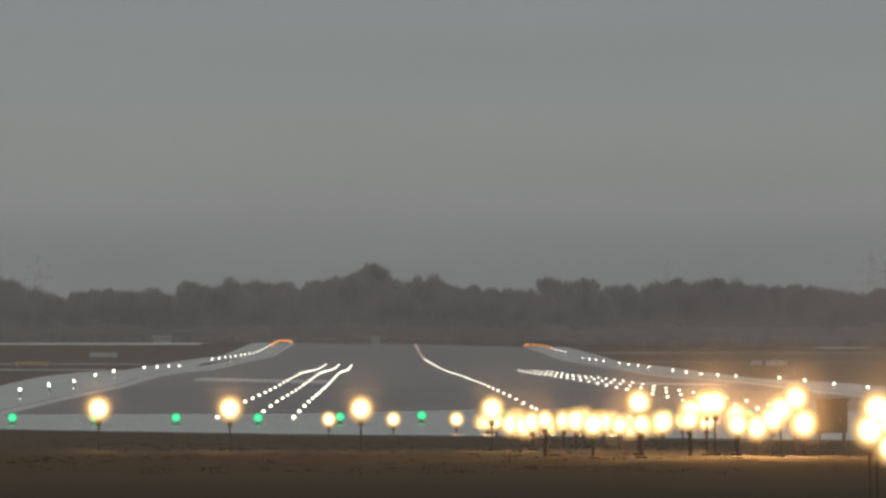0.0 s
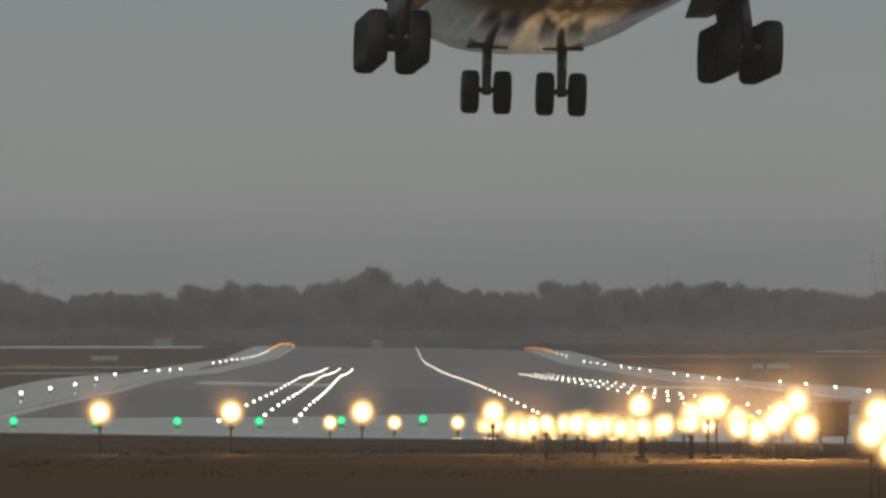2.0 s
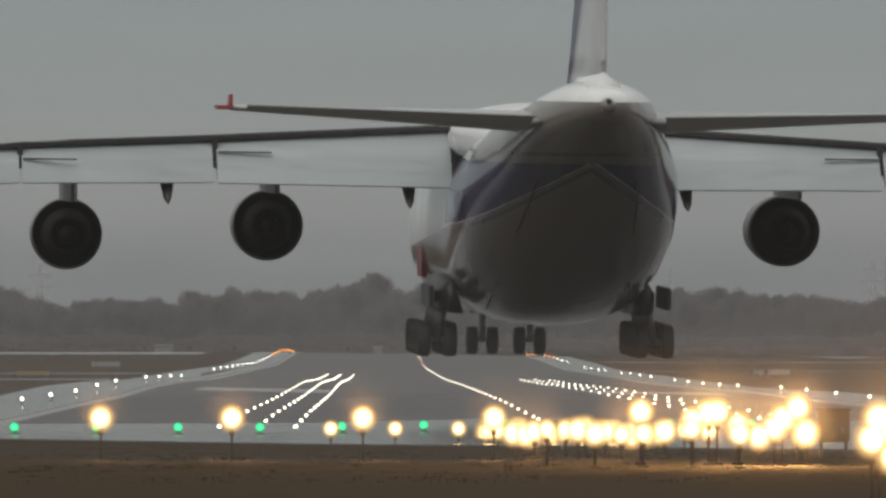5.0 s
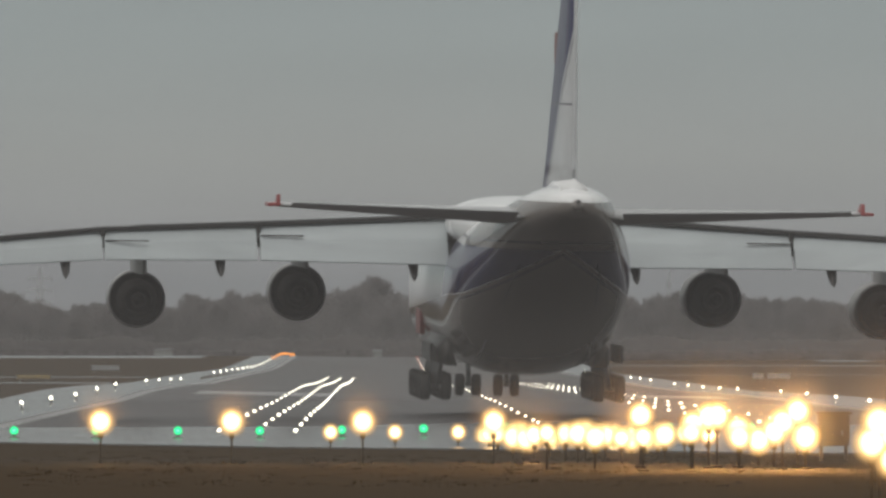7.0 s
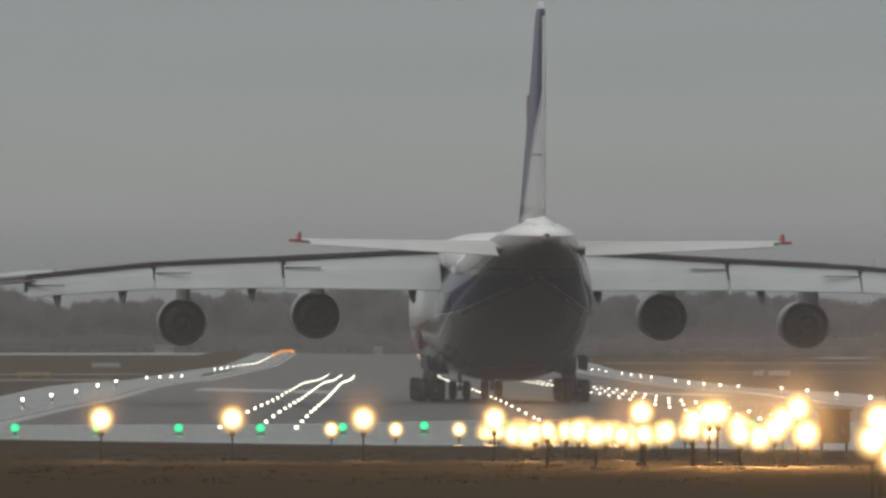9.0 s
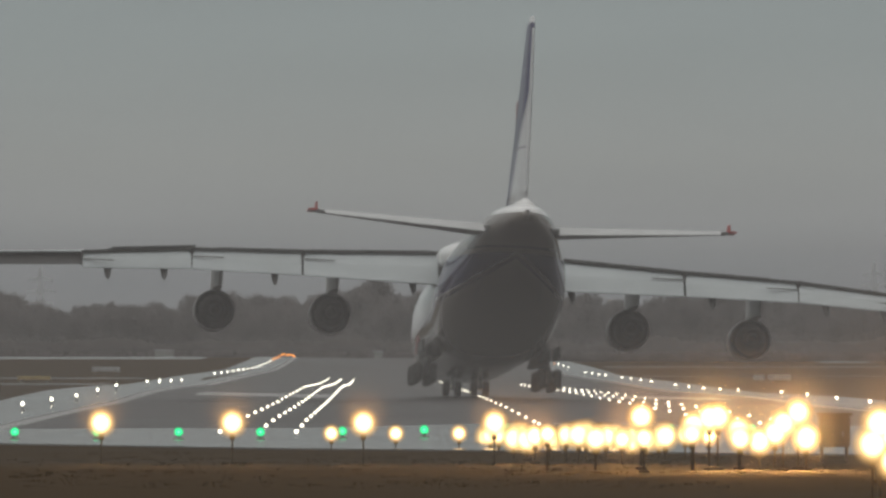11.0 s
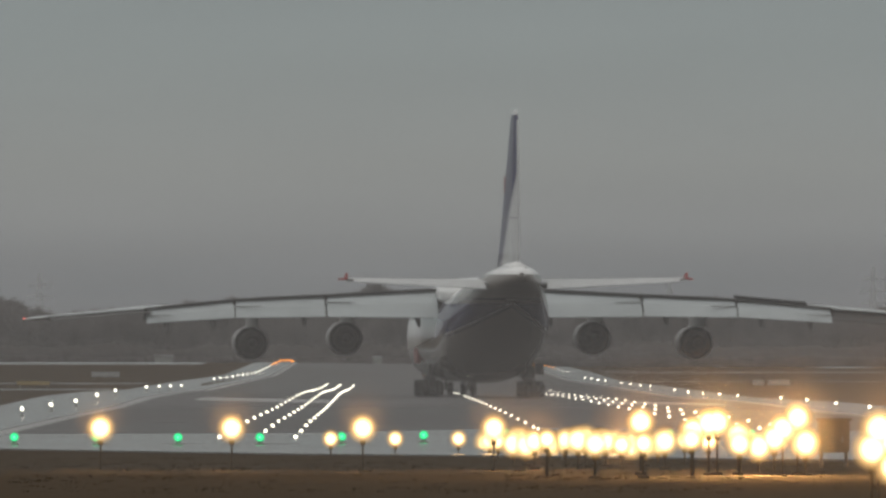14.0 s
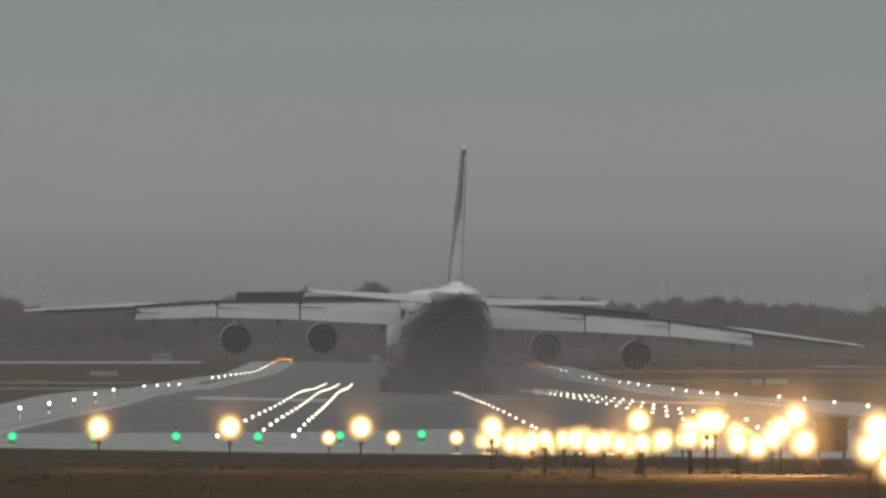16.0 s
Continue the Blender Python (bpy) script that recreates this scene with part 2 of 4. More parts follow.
def add_rod(bm, a, b, r0, r1=None, n=8):
    a, b = Vector(a), Vector(b)
    m = Matrix.Translation((a + b) / 2) @ (b - a).to_track_quat("Z", "Y").to_matrix().to_4x4()
    bmesh.ops.create_cone(bm, cap_ends=True, segments=n, radius1=r0, radius2=r0 if r1 is None else r1, depth=(b - a).length, matrix=m)
    return bm


def rod(a, b, r0, r1=None, n=8):
    return add_rod(bmesh.new(), a, b, r0, r1, n)


def lathe(profile, axis="Y", n=24, closed=False):
    """Turn (along, radius) pairs round an axis."""
    bm = bmesh.new()
    rings = []
    for u, r in profile:
        ring = []
        for k in range(n):
            c, s = r * math.cos(2 * math.pi * k / n), r * math.sin(2 * math.pi * k / n)
            ring.append(bm.verts.new({"Y": (c, u, s), "X": (u, c, s), "Z": (c, s, u)}[axis]))
        rings.append(ring)
    pairs = list(zip(rings, rings[1:])) + ([(rings[-1], rings[0])] if closed else [])
    for a, b in pairs:
        for k in range(n):
            bm.faces.new((a[k], a[(k + 1) % n], b[(k + 1) % n], b[k]))
    if not closed:
        bm.faces.new(rings[0])
        bm.faces.new(rings[-1])
    return bm


def loft(rings):
    """Skin a row of closed rings of equal count, capped at both ends."""
    bm = bmesh.new()
    vs = [[bm.verts.new(p) for p in ring] for ring in rings]
    n = len(vs[0])
    for a, b in zip(vs, vs[1:]):
        for k in range(n):
            bm.faces.new((a[k], a[(k + 1) % n], b[(k + 1) % n], b[k]))
    bm.faces.new(vs[0])
    bm.faces.new(vs[-1])
    return bm


def shift(bm, x=0, y=0, z=0):
    bmesh.ops.translate(bm, verts=bm.verts, vec=(x, y, z))
    return bm


def empty(name, m=None):
    ob = new(name)
    if m is not None:
        ob.matrix_basis = m
    return ob


# ---- the lie of the land: along the runway's middle, with a fall to the right of the runway, shaped to fit the camera's view ----
LINES = (
    (-24.5, ((-400, 1.4), (100, 1.2), (200, 0.95), (310, 0.6), (380, 0.12), (425, -0.05), (560, -0.25), (694, -0.17), (818, -0.2), (877, -0.05), (937, 0.06), (1055, -0.02), (1240, -0.4), (1485, -0.32), (1982, -0.46), (2200, 0.12), (2480, 1.0), (2740, 0.75), (2900, 0.0), (3100, -0.6))),
    (-9.0, ((-400, 1.4), (100, 1.2), (200, 0.95), (310, 0.6), (380, 0.12), (425, -0.05), (525, -0.22), (622, -0.17), (713, -0.24), (794, -0.29), (895, -0.32), (1000, -0.30), (1090, -0.27), (1190, -0.46), (1350, -0.82), (1460, -0.92), (1560, -0.92), (1760, -0.90), (1982, -0.86), (2200, -0.1), (2480, 0.78), (2740, 0.5), (2900, -0.2), (3100, -0.6))),
    (0.0, ((-400, 1.4), (100, 1.2), (200, 0.95), (310, 0.6), (380, 0.12), (425, 0), (694, 0.0), (806, -0.07), (926, -0.20), (1103, -0.40), (1219, -0.62), (1415, -0.84), (1648, -0.90), (1923, -1.02), (2112, -0.80), (2300, 0.10), (2459, 0.62), (2600, 0.66), (2740, 0.34), (2900, -0.3), (3100, -0.6))),
    (24.5, ((-400, 1.4), (100, 1.2), (200, 0.95), (310, 0.6), (380, 0.12), (425, 0), (560, -0.2), (816, -0.58), (937, -0.6), (1000, -0.65), (1118, -0.9), (1238, -1.15), (1358, -1.2), (1478, -1.16), (1970, -1.2), (2200, -0.5), (2503, 0.14), (2740, -0.1), (2900, -0.5), (3100, -0.6))))


def land(x, y):
    off = max(-24.5, min(24.5, x - MID))
    heights = [float(np.interp(y, [p[0] for p in line], [p[1] for p in line])) for _, line in LINES]
    return float(np.interp(off, [o for o, _ in LINES], heights))


def rows_between(y0, y1, step):
    n = max(1, int(round((y1 - y0) / step)))
    return [y0 + (y1 - y0) * i / n for i in range(n + 1)]


def sheet(name, xs, ys, lift, mat, label, category, thick=0.25, parent=None):
    """A strip of paving with thickness that follows the land."""
    verts, faces = [], []
    w = len(xs)
    for y in ys:
        for x in xs:
            z = land(x, y) + lift
            verts.append((x, y, z))
    for j in range(len(ys) - 1):
        for i in range(w - 1):
            k = j * w + i
            faces.append((k, k + 1, k + 1 + w, k + w))
    rim = [i for i in range(w)] + [j * w + w - 1 for j in range(1, len(ys))] + [(len(ys) - 1) * w + i for i in range(w - 2, -1, -1)] + [j * w for j in range(len(ys) - 2, 0, -1)]
    base = len(verts)
    for k in rim:
        verts.append((verts[k][0], verts[k][1], verts[k][2] - thick))
    for i in range(len(rim)):
        j = (i + 1) % len(rim)
        faces.append((rim[i], base + i, base + j, rim[j]))
    ob = new(name, mesh_of(name, verts, faces, mat))
    if parent:
        ob.parent = parent
        return ob
    return tagged(ob, label, category, kind="structure")


far_x = [-2500, -900, -400, -160, -90, -50, -34.5, MID - 24.5, MID - 17, MID - 9, MID - 4, MID, MID + 12, MID + 24.5, 45.5, 60, 100, 170, 400, 900, 2500]
g_rows = rows_between(-400, 180, 40) + rows_between(190, 490, 10) + rows_between(500, 2960, 20) + rows_between(3000, 4980, 90)
verts = [(x, y, land(x, y)) for y in g_rows for x in far_x]
w = len(far_x)
faces = [(j * w + i, j * w + i + 1, (j + 1) * w + i + 1, (j + 1) * w + i) for j in range(len(g_rows) - 1) for i in range(w - 1)]
tagged(new("ground", mesh_of("ground", verts, faces, GRASS)), "dark brown wet winter grass of a flat airfield", "ground", kind="structure")

r_rows = rows_between(560, 2890, 20)
sheet("runway", [MID - 22.5, MID - 15.5, MID - 9, MID - 4.5, MID, MID + 11, MID + 22.5], r_rows, 0.05, ASPHALT, "dark grey wet asphalt runway with rows of lights", "runway")
for side in (-1, 1):
    a, b = sorted((MID + side * 22.51, MID + side * 29.5))
    sheet("runway_shoulder", [a, b], rows_between(560.1, 2890, 20), 0.045, CONCRETE, "pale grey wet concrete strip beside the runway", "pavement")
def apron(xs, y1):
    """The paved head of the runway; its near edge runs askew."""
    verts, faces = [], []
    n = 8
    for k in range(n + 1):
        for x in xs:
            y0 = max(385, min(500, 424 - 2.67 * x))
            y = y0 + (y1 - y0) * k / n
            verts.append((x, y, land(x, y) + 0.05))
    w = len(xs)
    faces = [(k * w + i, k * w + i + 1, (k + 1) * w + i + 1, (k + 1) * w + i) for k in range(n) for i in range(w - 1)]
    base = len(verts)
    verts += [(v[0], v[1] - 0.02, v[2] - 0.25) for v in verts[:w]]
    faces += [(i, base + i, base + i + 1, i + 1) for i in range(w - 1)]
    tagged(new("threshold_pavement", mesh_of("threshold_pavement", verts, faces, CONCRETE)), "pale grey wet concrete at the runway's head", "pavement", kind="structure")


apron([MID - 46, MID - 36, MID - 28, MID - 22, MID - 15, MID - 9, MID - 4.5, MID, MID + 6, MID + 12, MID + 24.5, MID + 46], 559.9)
for x0, x1, y0, y1 in ((-430, -25.6, 1236, 1260), (-60, -25.6, 1436, 1458), (-140, -33, 2390, 2488), (37, 330, 1890, 1906), (37, 170, 2220, 2240), (81, 91, 2440, 2500)):
    sheet("taxiway", [x0, x1], [y0, y1], 0.04, CONCRETE, "pale wet taxiway strip across the grass", "taxiway")

# painted marks
marks = tagged(empty("runway_markings"), "worn white painted stripes and bars on the wet asphalt", "markings", kind="structure")
for k in range(6):
    for side in (-1, 1):
        x = MID + side * (2.7 + 3.4 * k)
        sheet("stripe", [x - 0.9, x + 0.9], rows_between(492, 522, 15), 0.055, PALEPAINT, "", "", 0.004, marks)
for side in (-1, 1):
    a, b = sorted((MID + side * 9.0, MID + side * 18.5))
    sheet("aiming_bar", [a, b], rows_between(905, 955, 25), 0.055, PAINT, "", "", 0.004, marks)
    for y in (640, 785, 1235, 1385):
        for k in range(3 if y < 700 else 2 if y < 1300 else 1):
            x = MID + side * (9.9 + 3.0 * k)
            sheet("stripe", [x - 0.9, x + 0.9], [y, y + 22.5], 0.055, WORNPAINT, "", "", 0.004, marks)
    a, b = sorted((MID + side * 21.4, MID + side * 22.3))
    sheet("edge_line", [a, b], rows_between(523, 2880, 20), 0.055, PAINT, "", "", 0.004, marks)
    a, b = sorted((MID + side * 9.0, MID + side * 14.0))
    sheet("aiming_bar", [a, b], rows_between(2420, 2460, 20), 0.055, WORNPAINT, "", "", 0.004, marks)
y = 560
while y < 2860:
    sheet("centre_dash", [MID - 0.45, MID + 0.45], [y, y + 15, y + 30], 0.055, WORNPAINT, "", "", 0.004, marks)
    y += 50


# ---- airfield lights ----
def lens_ball(r, squash=0.7, n=10):
    bm = bmesh.new()
    bmesh.ops.create_uvsphere(bm, u_segments=n, v_segments=max(6, n // 2), radius=r)
    bmesh.ops.scale(bm, verts=bm.verts, vec=(1, squash, 1))
    return bm


def edge_light(mat, label, r=0.085):
    ob = tagged(empty("runway_edge_light"), label, "runway light", "lights along the runway's edges")
    part("base_plate", lathe([(0, 0.17), (0.03, 0.17), (0.05, 0.1)], "Z", 10), GALV, ob)
    part("stem", rod((0, 0, 0.05), (0, 0, 0.26), 0.03), GALV, ob)
    part("collar", lathe([(0.24, 0.07), (0.27, 0.10), (0.29, 0.07)], "Z", 10), GALV, ob)
    lens = part("lens", lens_ball(r, 1.0), mat, ob, smooth=True)
    lens.location = (0, 0, 0.30 + r)
    return ob


def inset_light(name, mat, label, group, r=0.075):
    ob = tagged(empty(name), label, "runway light", group)
    part("rim", lathe([(-0.02, 0.15), (0.01, 0.15), (0.025, 0.11)], "Z", 10), GALV, ob)
    lens = part("lens", lens_ball(r, 1.0, 8), mat, ob, smooth=True)
    lens.location = (0, 0, 0.03 + r * 0.5)
    return ob


def place(proto, x, y, lift=0.055):
    return copy_thing(proto, pose(x, y, land(x, y) + lift))


white_edge = edge_light(L_WHITE, "small lit white runway edge light on a short stem")
amber_edge = edge_light(L_AMBER, "small lit amber runway edge light on a short stem", 0.125)
for side, step, dark in ((-1, 61.0, (7, 12, 13, 14)), (1, 60.6, (8, 14, 19, 24, 25))):
    x = MID + side * 24.5
    for k in range(37):
        y = 574 + step * k
        if y < 2790 and k not in dark:
            place(white_edge if y < 2275 else amber_edge, x, y)
for proto, x, y in ((white_edge, MID - 24.5, 514), (amber_edge, MID - 24.5, 2814)):
    proto.matrix_basis = pose(x, y, land(x, y) + 0.055)

tdz = inset_light("touchdown_zone_light", L_INSET, "lit white light set flush in the wet asphalt", "touchdown zone lights", 0.072)
for side in (-1, 1):
    for k in range(30 if side < 0 else 25):
        for j in range(3):
            if (side, k, j) != (-1, 0, 0):
                place(tdz, MID + side * (9.0 + 1.52 * j), 528 + 36 * k)
tdz.matrix_basis = pose(MID - 9.0, 528, land(MID - 9.0, 528) + 0.055)
cl_white = inset_light("centreline_light", L_INSET, "lit white centreline light set flush in the runway", "runway centreline lights", 0.055)
cl_red = inset_light("centreline_light", L_RED, "lit red centreline light set flush in the runway's far end", "runway centreline lights", 0.07)
XC = MID + 0.87
for k in range(61):
    y = 562 + 32 * k
    if y <= 1980 or (y <= 2500 and k % 2):
        place(cl_white, XC, y)
    else:
        place(cl_red, XC, y)
cl_white.matrix_basis = pose(XC, 545, land(XC, 545) + 0.055)
cl_red.matrix_basis = pose(XC, 2515, land(XC, 2515) + 0.055)


def threshold_light():
    ob = tagged(empty("threshold_light"), "lit green runway threshold light on a short stem", "runway light", "green threshold lights")
    part("base_plate", lathe([(0, 0.2), (0.03, 0.2), (0.05, 0.1)], "Z", 10), GALV, ob)
    part("stem", rod((0, 0, 0.04), (0, 0, 0.13), 0.04), GALV, ob)
    part("housing", lathe([(0.02, 0.13), (0.16, 0.13), (0.22, 0.09)], "Y", 12), DARKMETAL, ob).location = (0, 0, 0.2)
    lens = part("lens", lens_ball(0.165, 0.4, 16), L_GREEN, ob, smooth=True)
    lens.location = (0, 0, 0.27)
    return ob


green = threshold_light()
GREEN_X = [-13.5 + 3.0 * k for k in range(14)]
for x in GREEN_X[1:]:
    place(green, x, 485, 0.05)
green.matrix_basis = pose(GREEN_X[0], 485, land(GREEN_X[0], 485) + 0.05)


def approach_light(height, r, name="approach_light", label="lit warm yellow approach lamp on a thin brown mast"):
    """A sealed-beam lamp that looks outwards from the runway, on its mast."""
    ob = tagged(empty(name), label, "approach light", "approach lights before the runway")
    part("footing", box(-0.12, 0.12, -0.12, 0.12, -0.05, 0.015, 0.01), MAST, ob)
    part("mast", rod((0, 0, 0.04), (0, 0, height - r * 0.6), 0.026, 0.022, 10), MAST, ob)
    part("bracket", box(-0.06, 0.06, -0.03, 0.12, height - r * 0.9, height - r * 0.6, 0.01), MAST, ob)
    part("housing", shift(lathe([(0.03, 0.13), (0.10, 0.15), (0.22, 0.10), (0.28, 0.05)], "Y", 18), 0, 0, height), DARKMETAL, ob, smooth=True)
    # oversize lens: bright core and painted glow halo in one
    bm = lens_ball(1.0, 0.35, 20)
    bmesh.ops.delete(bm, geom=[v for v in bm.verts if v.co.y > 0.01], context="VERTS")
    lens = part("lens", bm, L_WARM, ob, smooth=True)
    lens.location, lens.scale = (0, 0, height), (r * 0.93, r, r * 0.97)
    return ob


LAMPS = {}
# spots added at seen lamps, so the haze sheets glow like bloom
BEAM, WIDE = (bpy.data.lights.new("approach_beam", "SPOT") for _ in range(2))
BEAM.energy, BEAM.color, BEAM.spot_size, BEAM.spot_blend, BEAM.shadow_soft_size = 270, (1.0, 0.50, 0.17), radians(112), 1.0, 0.1
WIDE.energy, WIDE.color, WIDE.spot_size, WIDE.spot_blend, WIDE.shadow_soft_size = 480, (1.0, 0.48, 0.15), radians(134), 1.0, 0.1


def lamp_at(x, y, height, r=0.44, beam=None):
    """A lamp on its mast; a beam adds a spot that lights the haze sheet before it as bloom."""
    z = land(x, y)
    height = max(0.22, height - z)
    key = (round(height * 10) / 10, round(r, 2))
    m = pose(x, y, z + height - key[0])
    if key not in LAMPS:
        LAMPS[key] = approach_light(*key)
        LAMPS[key].matrix_basis = m
    else:
        copy_thing(LAMPS[key], m)
    if beam:
        new("approach_beam", beam).matrix_world = look((x, y - 0.25, z + height), (x, y - 20, z + height + 5.5))


# a crossbar on tall masts, a low row nearer the runway, and five-lamp bars along the line of approach, set to fit the
# camera's view
for k in range(4):
    lamp_at(-6.5 + 3.02 * k, 305, 1.57, 0.44, BEAM)
for x in (-1.67, 0.40, 2.43):
    lamp_at(x, 425, 0.52, 0.38)
for y in (455, 425, 395, 365, 335, 305, 275):
    for k in range(5):
        h = EYE_Z - (163 + 5 * math.sin(k * 2.1 + y)) * y / LENS
        lamp_at(MID - 2 + k + 0.12 * math.sin(y), y, max(0.2, h), (0.54 + 0.08 * math.sin(3.7 * k + y)) * y / 425, WIDE if y == 305 and k % 2 == 0 else None)
# a second row on masts, and a cluster close by, both placed to fit the camera's view
for x, h in ((5.55, 1.82), (7.2, 1.82), (8.61, 1.68), (8.93, 1.92), (6.68, 1.63), (8.09, 1.29), (9.11, 1.39), (9.10, 1.34), (8.43, 1.47), (7.02, 1.80), (7.65, 1.52)):
    lamp_at(x, 285, h, 0.43, WIDE)
for x, h, beam in ((6.75, 2.3, None), (6.95, 2.12, WIDE), (6.95, 1.78, None), (6.65, 2.02, None)):
    lamp_at(x, 180, h, 0.36, beam)


def equipment_cabinet():
    ob = tagged(empty("equipment_cabinet", pose(10.9, 320, land(10.9, 320))), "brown steel equipment cabinet on four legs in the grass", "cabinet")
    part("body", box(-0.38, 0.38, -0.3, 0.3, 0.36, 1.12, 0.03), HUTPAINT, ob)
    part("roof", box(-0.44, 0.44, -0.36, 0.36, 1.122, 1.19, 0.02), HUTPAINT, ob)
    door = part("door", box(-0.28, 0.28, -0.325, -0.302, 0.42, 1.04, 0.01), HUTPAINT, ob)
    part("handle", box(0.18, 0.22, -0.36, -0.326, 0.6, 0.75, 0.008), STEEL, door, "steel handle")
    for x in (-0.3, 0.3):
        for y in (-0.22, 0.22):
            part("leg", rod((x, y, -0.02), (x, y, 0.38), 0.035), HUTPAINT, ob)
    return ob


equipment_cabinet()


def sign_board(x, y, width, height, mat, label):
    z = land(x, y)
    ob = tagged(empty("airfield_sign", pose(x, y, z)), label, "sign", "airfield signs beside the runway")
    part("panel", box(-width / 2, width / 2, -0.12, 0.12, 0.3, 0.3 + height, 0.03), mat, ob)
    n = max(2, int(width / 1.2))
    for k in range(n):
        u = -width / 2 + 0.3 + (width - 0.6) * k / (n - 1)
        part("leg", rod((u, 0, -0.05), (u, 0, 0.32), 0.04), GALV, ob)


sign_board(-35.6, 1700, 3.6, 0.62, SIGNWHITE, "low pale signboard on short legs in the grass")
sign_board(-34.3, 1300, 3.2, 0.35, SIGNYELLOW, "low dull yellow signboard on short legs in the grass")
sign_board(45.4, 1600, 1.3, 0.6, SIGNWHITE, "short pale signboard on short legs in the grass")
sign_board(47.9, 1600, 2.7, 0.6, SIGNWHITE, "low pale signboard on short legs in the grass")


def marker_board(x, y):
    ob = tagged(empty("marker_board", pose(x, y, land(x, y))), "small pale marker board on a peg in the grass", "marker", "marker boards before the runway")
    part("board", box(-0.09, 0.09, -0.02, 0.02, 0.12, 0.26, 0.008), SIGNWHITE, ob)
    part("peg", rod((0, 0.03, -0.05), (0, 0.03, 0.2), 0.015), GALV, ob)


for x in (4.35, 5.45, 7.5):
    marker_board(x, 402)


def shed(x, y, width, height):
    ob = tagged(empty("equipment_shed", pose(x, y, land(x, y))), "small pale equipment shed at the airfield's edge", "shed", "sheds at the field's far edge")
    part("walls", box(-width / 2, width / 2, -1.2, 1.2, 0, height, 0.03), SIGNWHITE, ob)
    part("roof", box(-width / 2 - 0.2, width / 2 + 0.2, -1.45, 1.45, height + 0.003, height + 0.22, 0.04), PYLON, ob)
    part("door", box(-0.45, 0.45, -1.25, -1.203, 0.02, min(2.05, height - 0.2), 0.01), SIGNWHITE, ob)


shed(-48, 2900, 4.0, 2.0)
shed(-1.1, 2905, 2.0, 2.0)


def grass_tufts(count, seed):
    """Rough grass of the near ground: leaning blades in loose tufts."""
    rng = np.random.default_rng(seed)
    verts, faces = [], []
    for i in range(count):
        y = 232 + 188 * rng.random()
        x = rng.uniform(-8.5, 14.5) * y / 300
        if y > 418 - 2.67 * x:
            continue
        z = land(x, y) - 0.02
        tall = rng.uniform(0.02, 0.05) * (1.0 + 0.7 * noise.noise((x * 0.5, y * 0.06, seed)))
        for k in range(4):
            a, lean = rng.uniform(0, 6.283), rng.uniform(0.02, 0.09)
            bx, by = x + rng.uniform(-0.12, 0.12), y + rng.uniform(-0.12, 0.12)
            b = len(verts)
            verts += [(bx - 0.02, by, z), (bx + 0.02, by + 0.01, z), (bx + lean * math.cos(a), by + lean * math.sin(a), z + tall)]
            faces.append((b, b + 1, b + 2))
    tagged(new("grass", mesh_of("grass", verts, faces, BLADES)), "rough dark winter grass before the runway", "grass", kind="stuff")


BLADES = material("winter_grass_blades", (0.040, 0.025, 0.009), 0.9, vary=0.1, scale=3.0, fine=2.0, spec=0.03)
grass_tufts(3000, 17)


# ---- the aircraft, in its own metres: x to its right, y forward, z up from the main wheels' foot ----
plane = tagged(empty("cargo_aircraft"), "huge white four-engined cargo aircraft with a dark blue band, landing", "aircraft")

# y, half width, floor, roof
STATIONS = ((34.0, 0.25, 3.7, 4.5), (33.0, 1.2, 2.7, 5.8), (31.0, 2.2, 1.9, 7.0), (27.5, 3.1, 1.45, 8.3), (23.0, 3.55, 1.3, 9.0), (15.0, 3.66, 1.25, 9.2),
            (6.0, 3.68, 1.25, 9.2), (-4.0, 3.85, 1.25, 9.2), (-7.5, 3.98, 1.45, 9.25), (-11.0, 4.05, 2.0, 9.3), (-14.5, 4.05, 2.9, 9.4), (-17.5, 3.88, 3.85, 9.6),
            (-20.5, 3.5, 4.9, 9.8), (-23.5, 3.0, 5.95, 10.05), (-26.5, 2.6, 7.0, 10.3), (-29.5, 2.1, 7.95, 10.5), (-32.0, 1.5, 8.6, 10.45),
            (-34.0, 0.95, 9.0, 10.2), (-35.0, 0.45, 9.3, 9.95))


def section(y, half, floor, roof, n=36):
    ring, mid, wide = [], floor + (roof - floor) * 0.46, 2.7
    for k in range(n):
        a = 2 * math.pi * k / n
        c, s = math.cos(a), math.sin(a)
        e = 2 / (2.15 if s > 0 else wide)
        px = half * math.copysign(abs(c) ** e, c)
        pz = (roof - mid if s > 0 else mid - floor) * math.copysign(abs(s) ** e, s)
        ring.append((px, y, mid + pz))
    return ring


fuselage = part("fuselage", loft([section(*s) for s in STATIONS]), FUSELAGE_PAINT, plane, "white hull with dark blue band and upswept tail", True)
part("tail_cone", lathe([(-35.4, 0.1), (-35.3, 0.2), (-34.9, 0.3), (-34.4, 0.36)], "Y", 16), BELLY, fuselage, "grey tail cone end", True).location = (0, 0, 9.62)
part("dorsal_fairing", loft([[(0.9 * k, y, z - 0.9) for k, z in ((-1, t), (-0.55, t + 0.6), (0, t + 0.95), (0.55, t + 0.6), (1, t))] for y, t in ((-14, 9.7), (-20, 10.4), (-27, 10.9), (-33, 10.75))]), HULL, fuselage, "", True)
part("wing_fairing", loft([section(y, h, 7.2, t, 24) for y, h, t in ((13, 1.2, 9.1), (9, 2.7, 9.4), (2, 3.5, 9.55), (-5, 3.75, 9.5), (-10, 2.9, 9.4), (-15, 1.0, 9.2))]), HULL, fuselage, "", True)
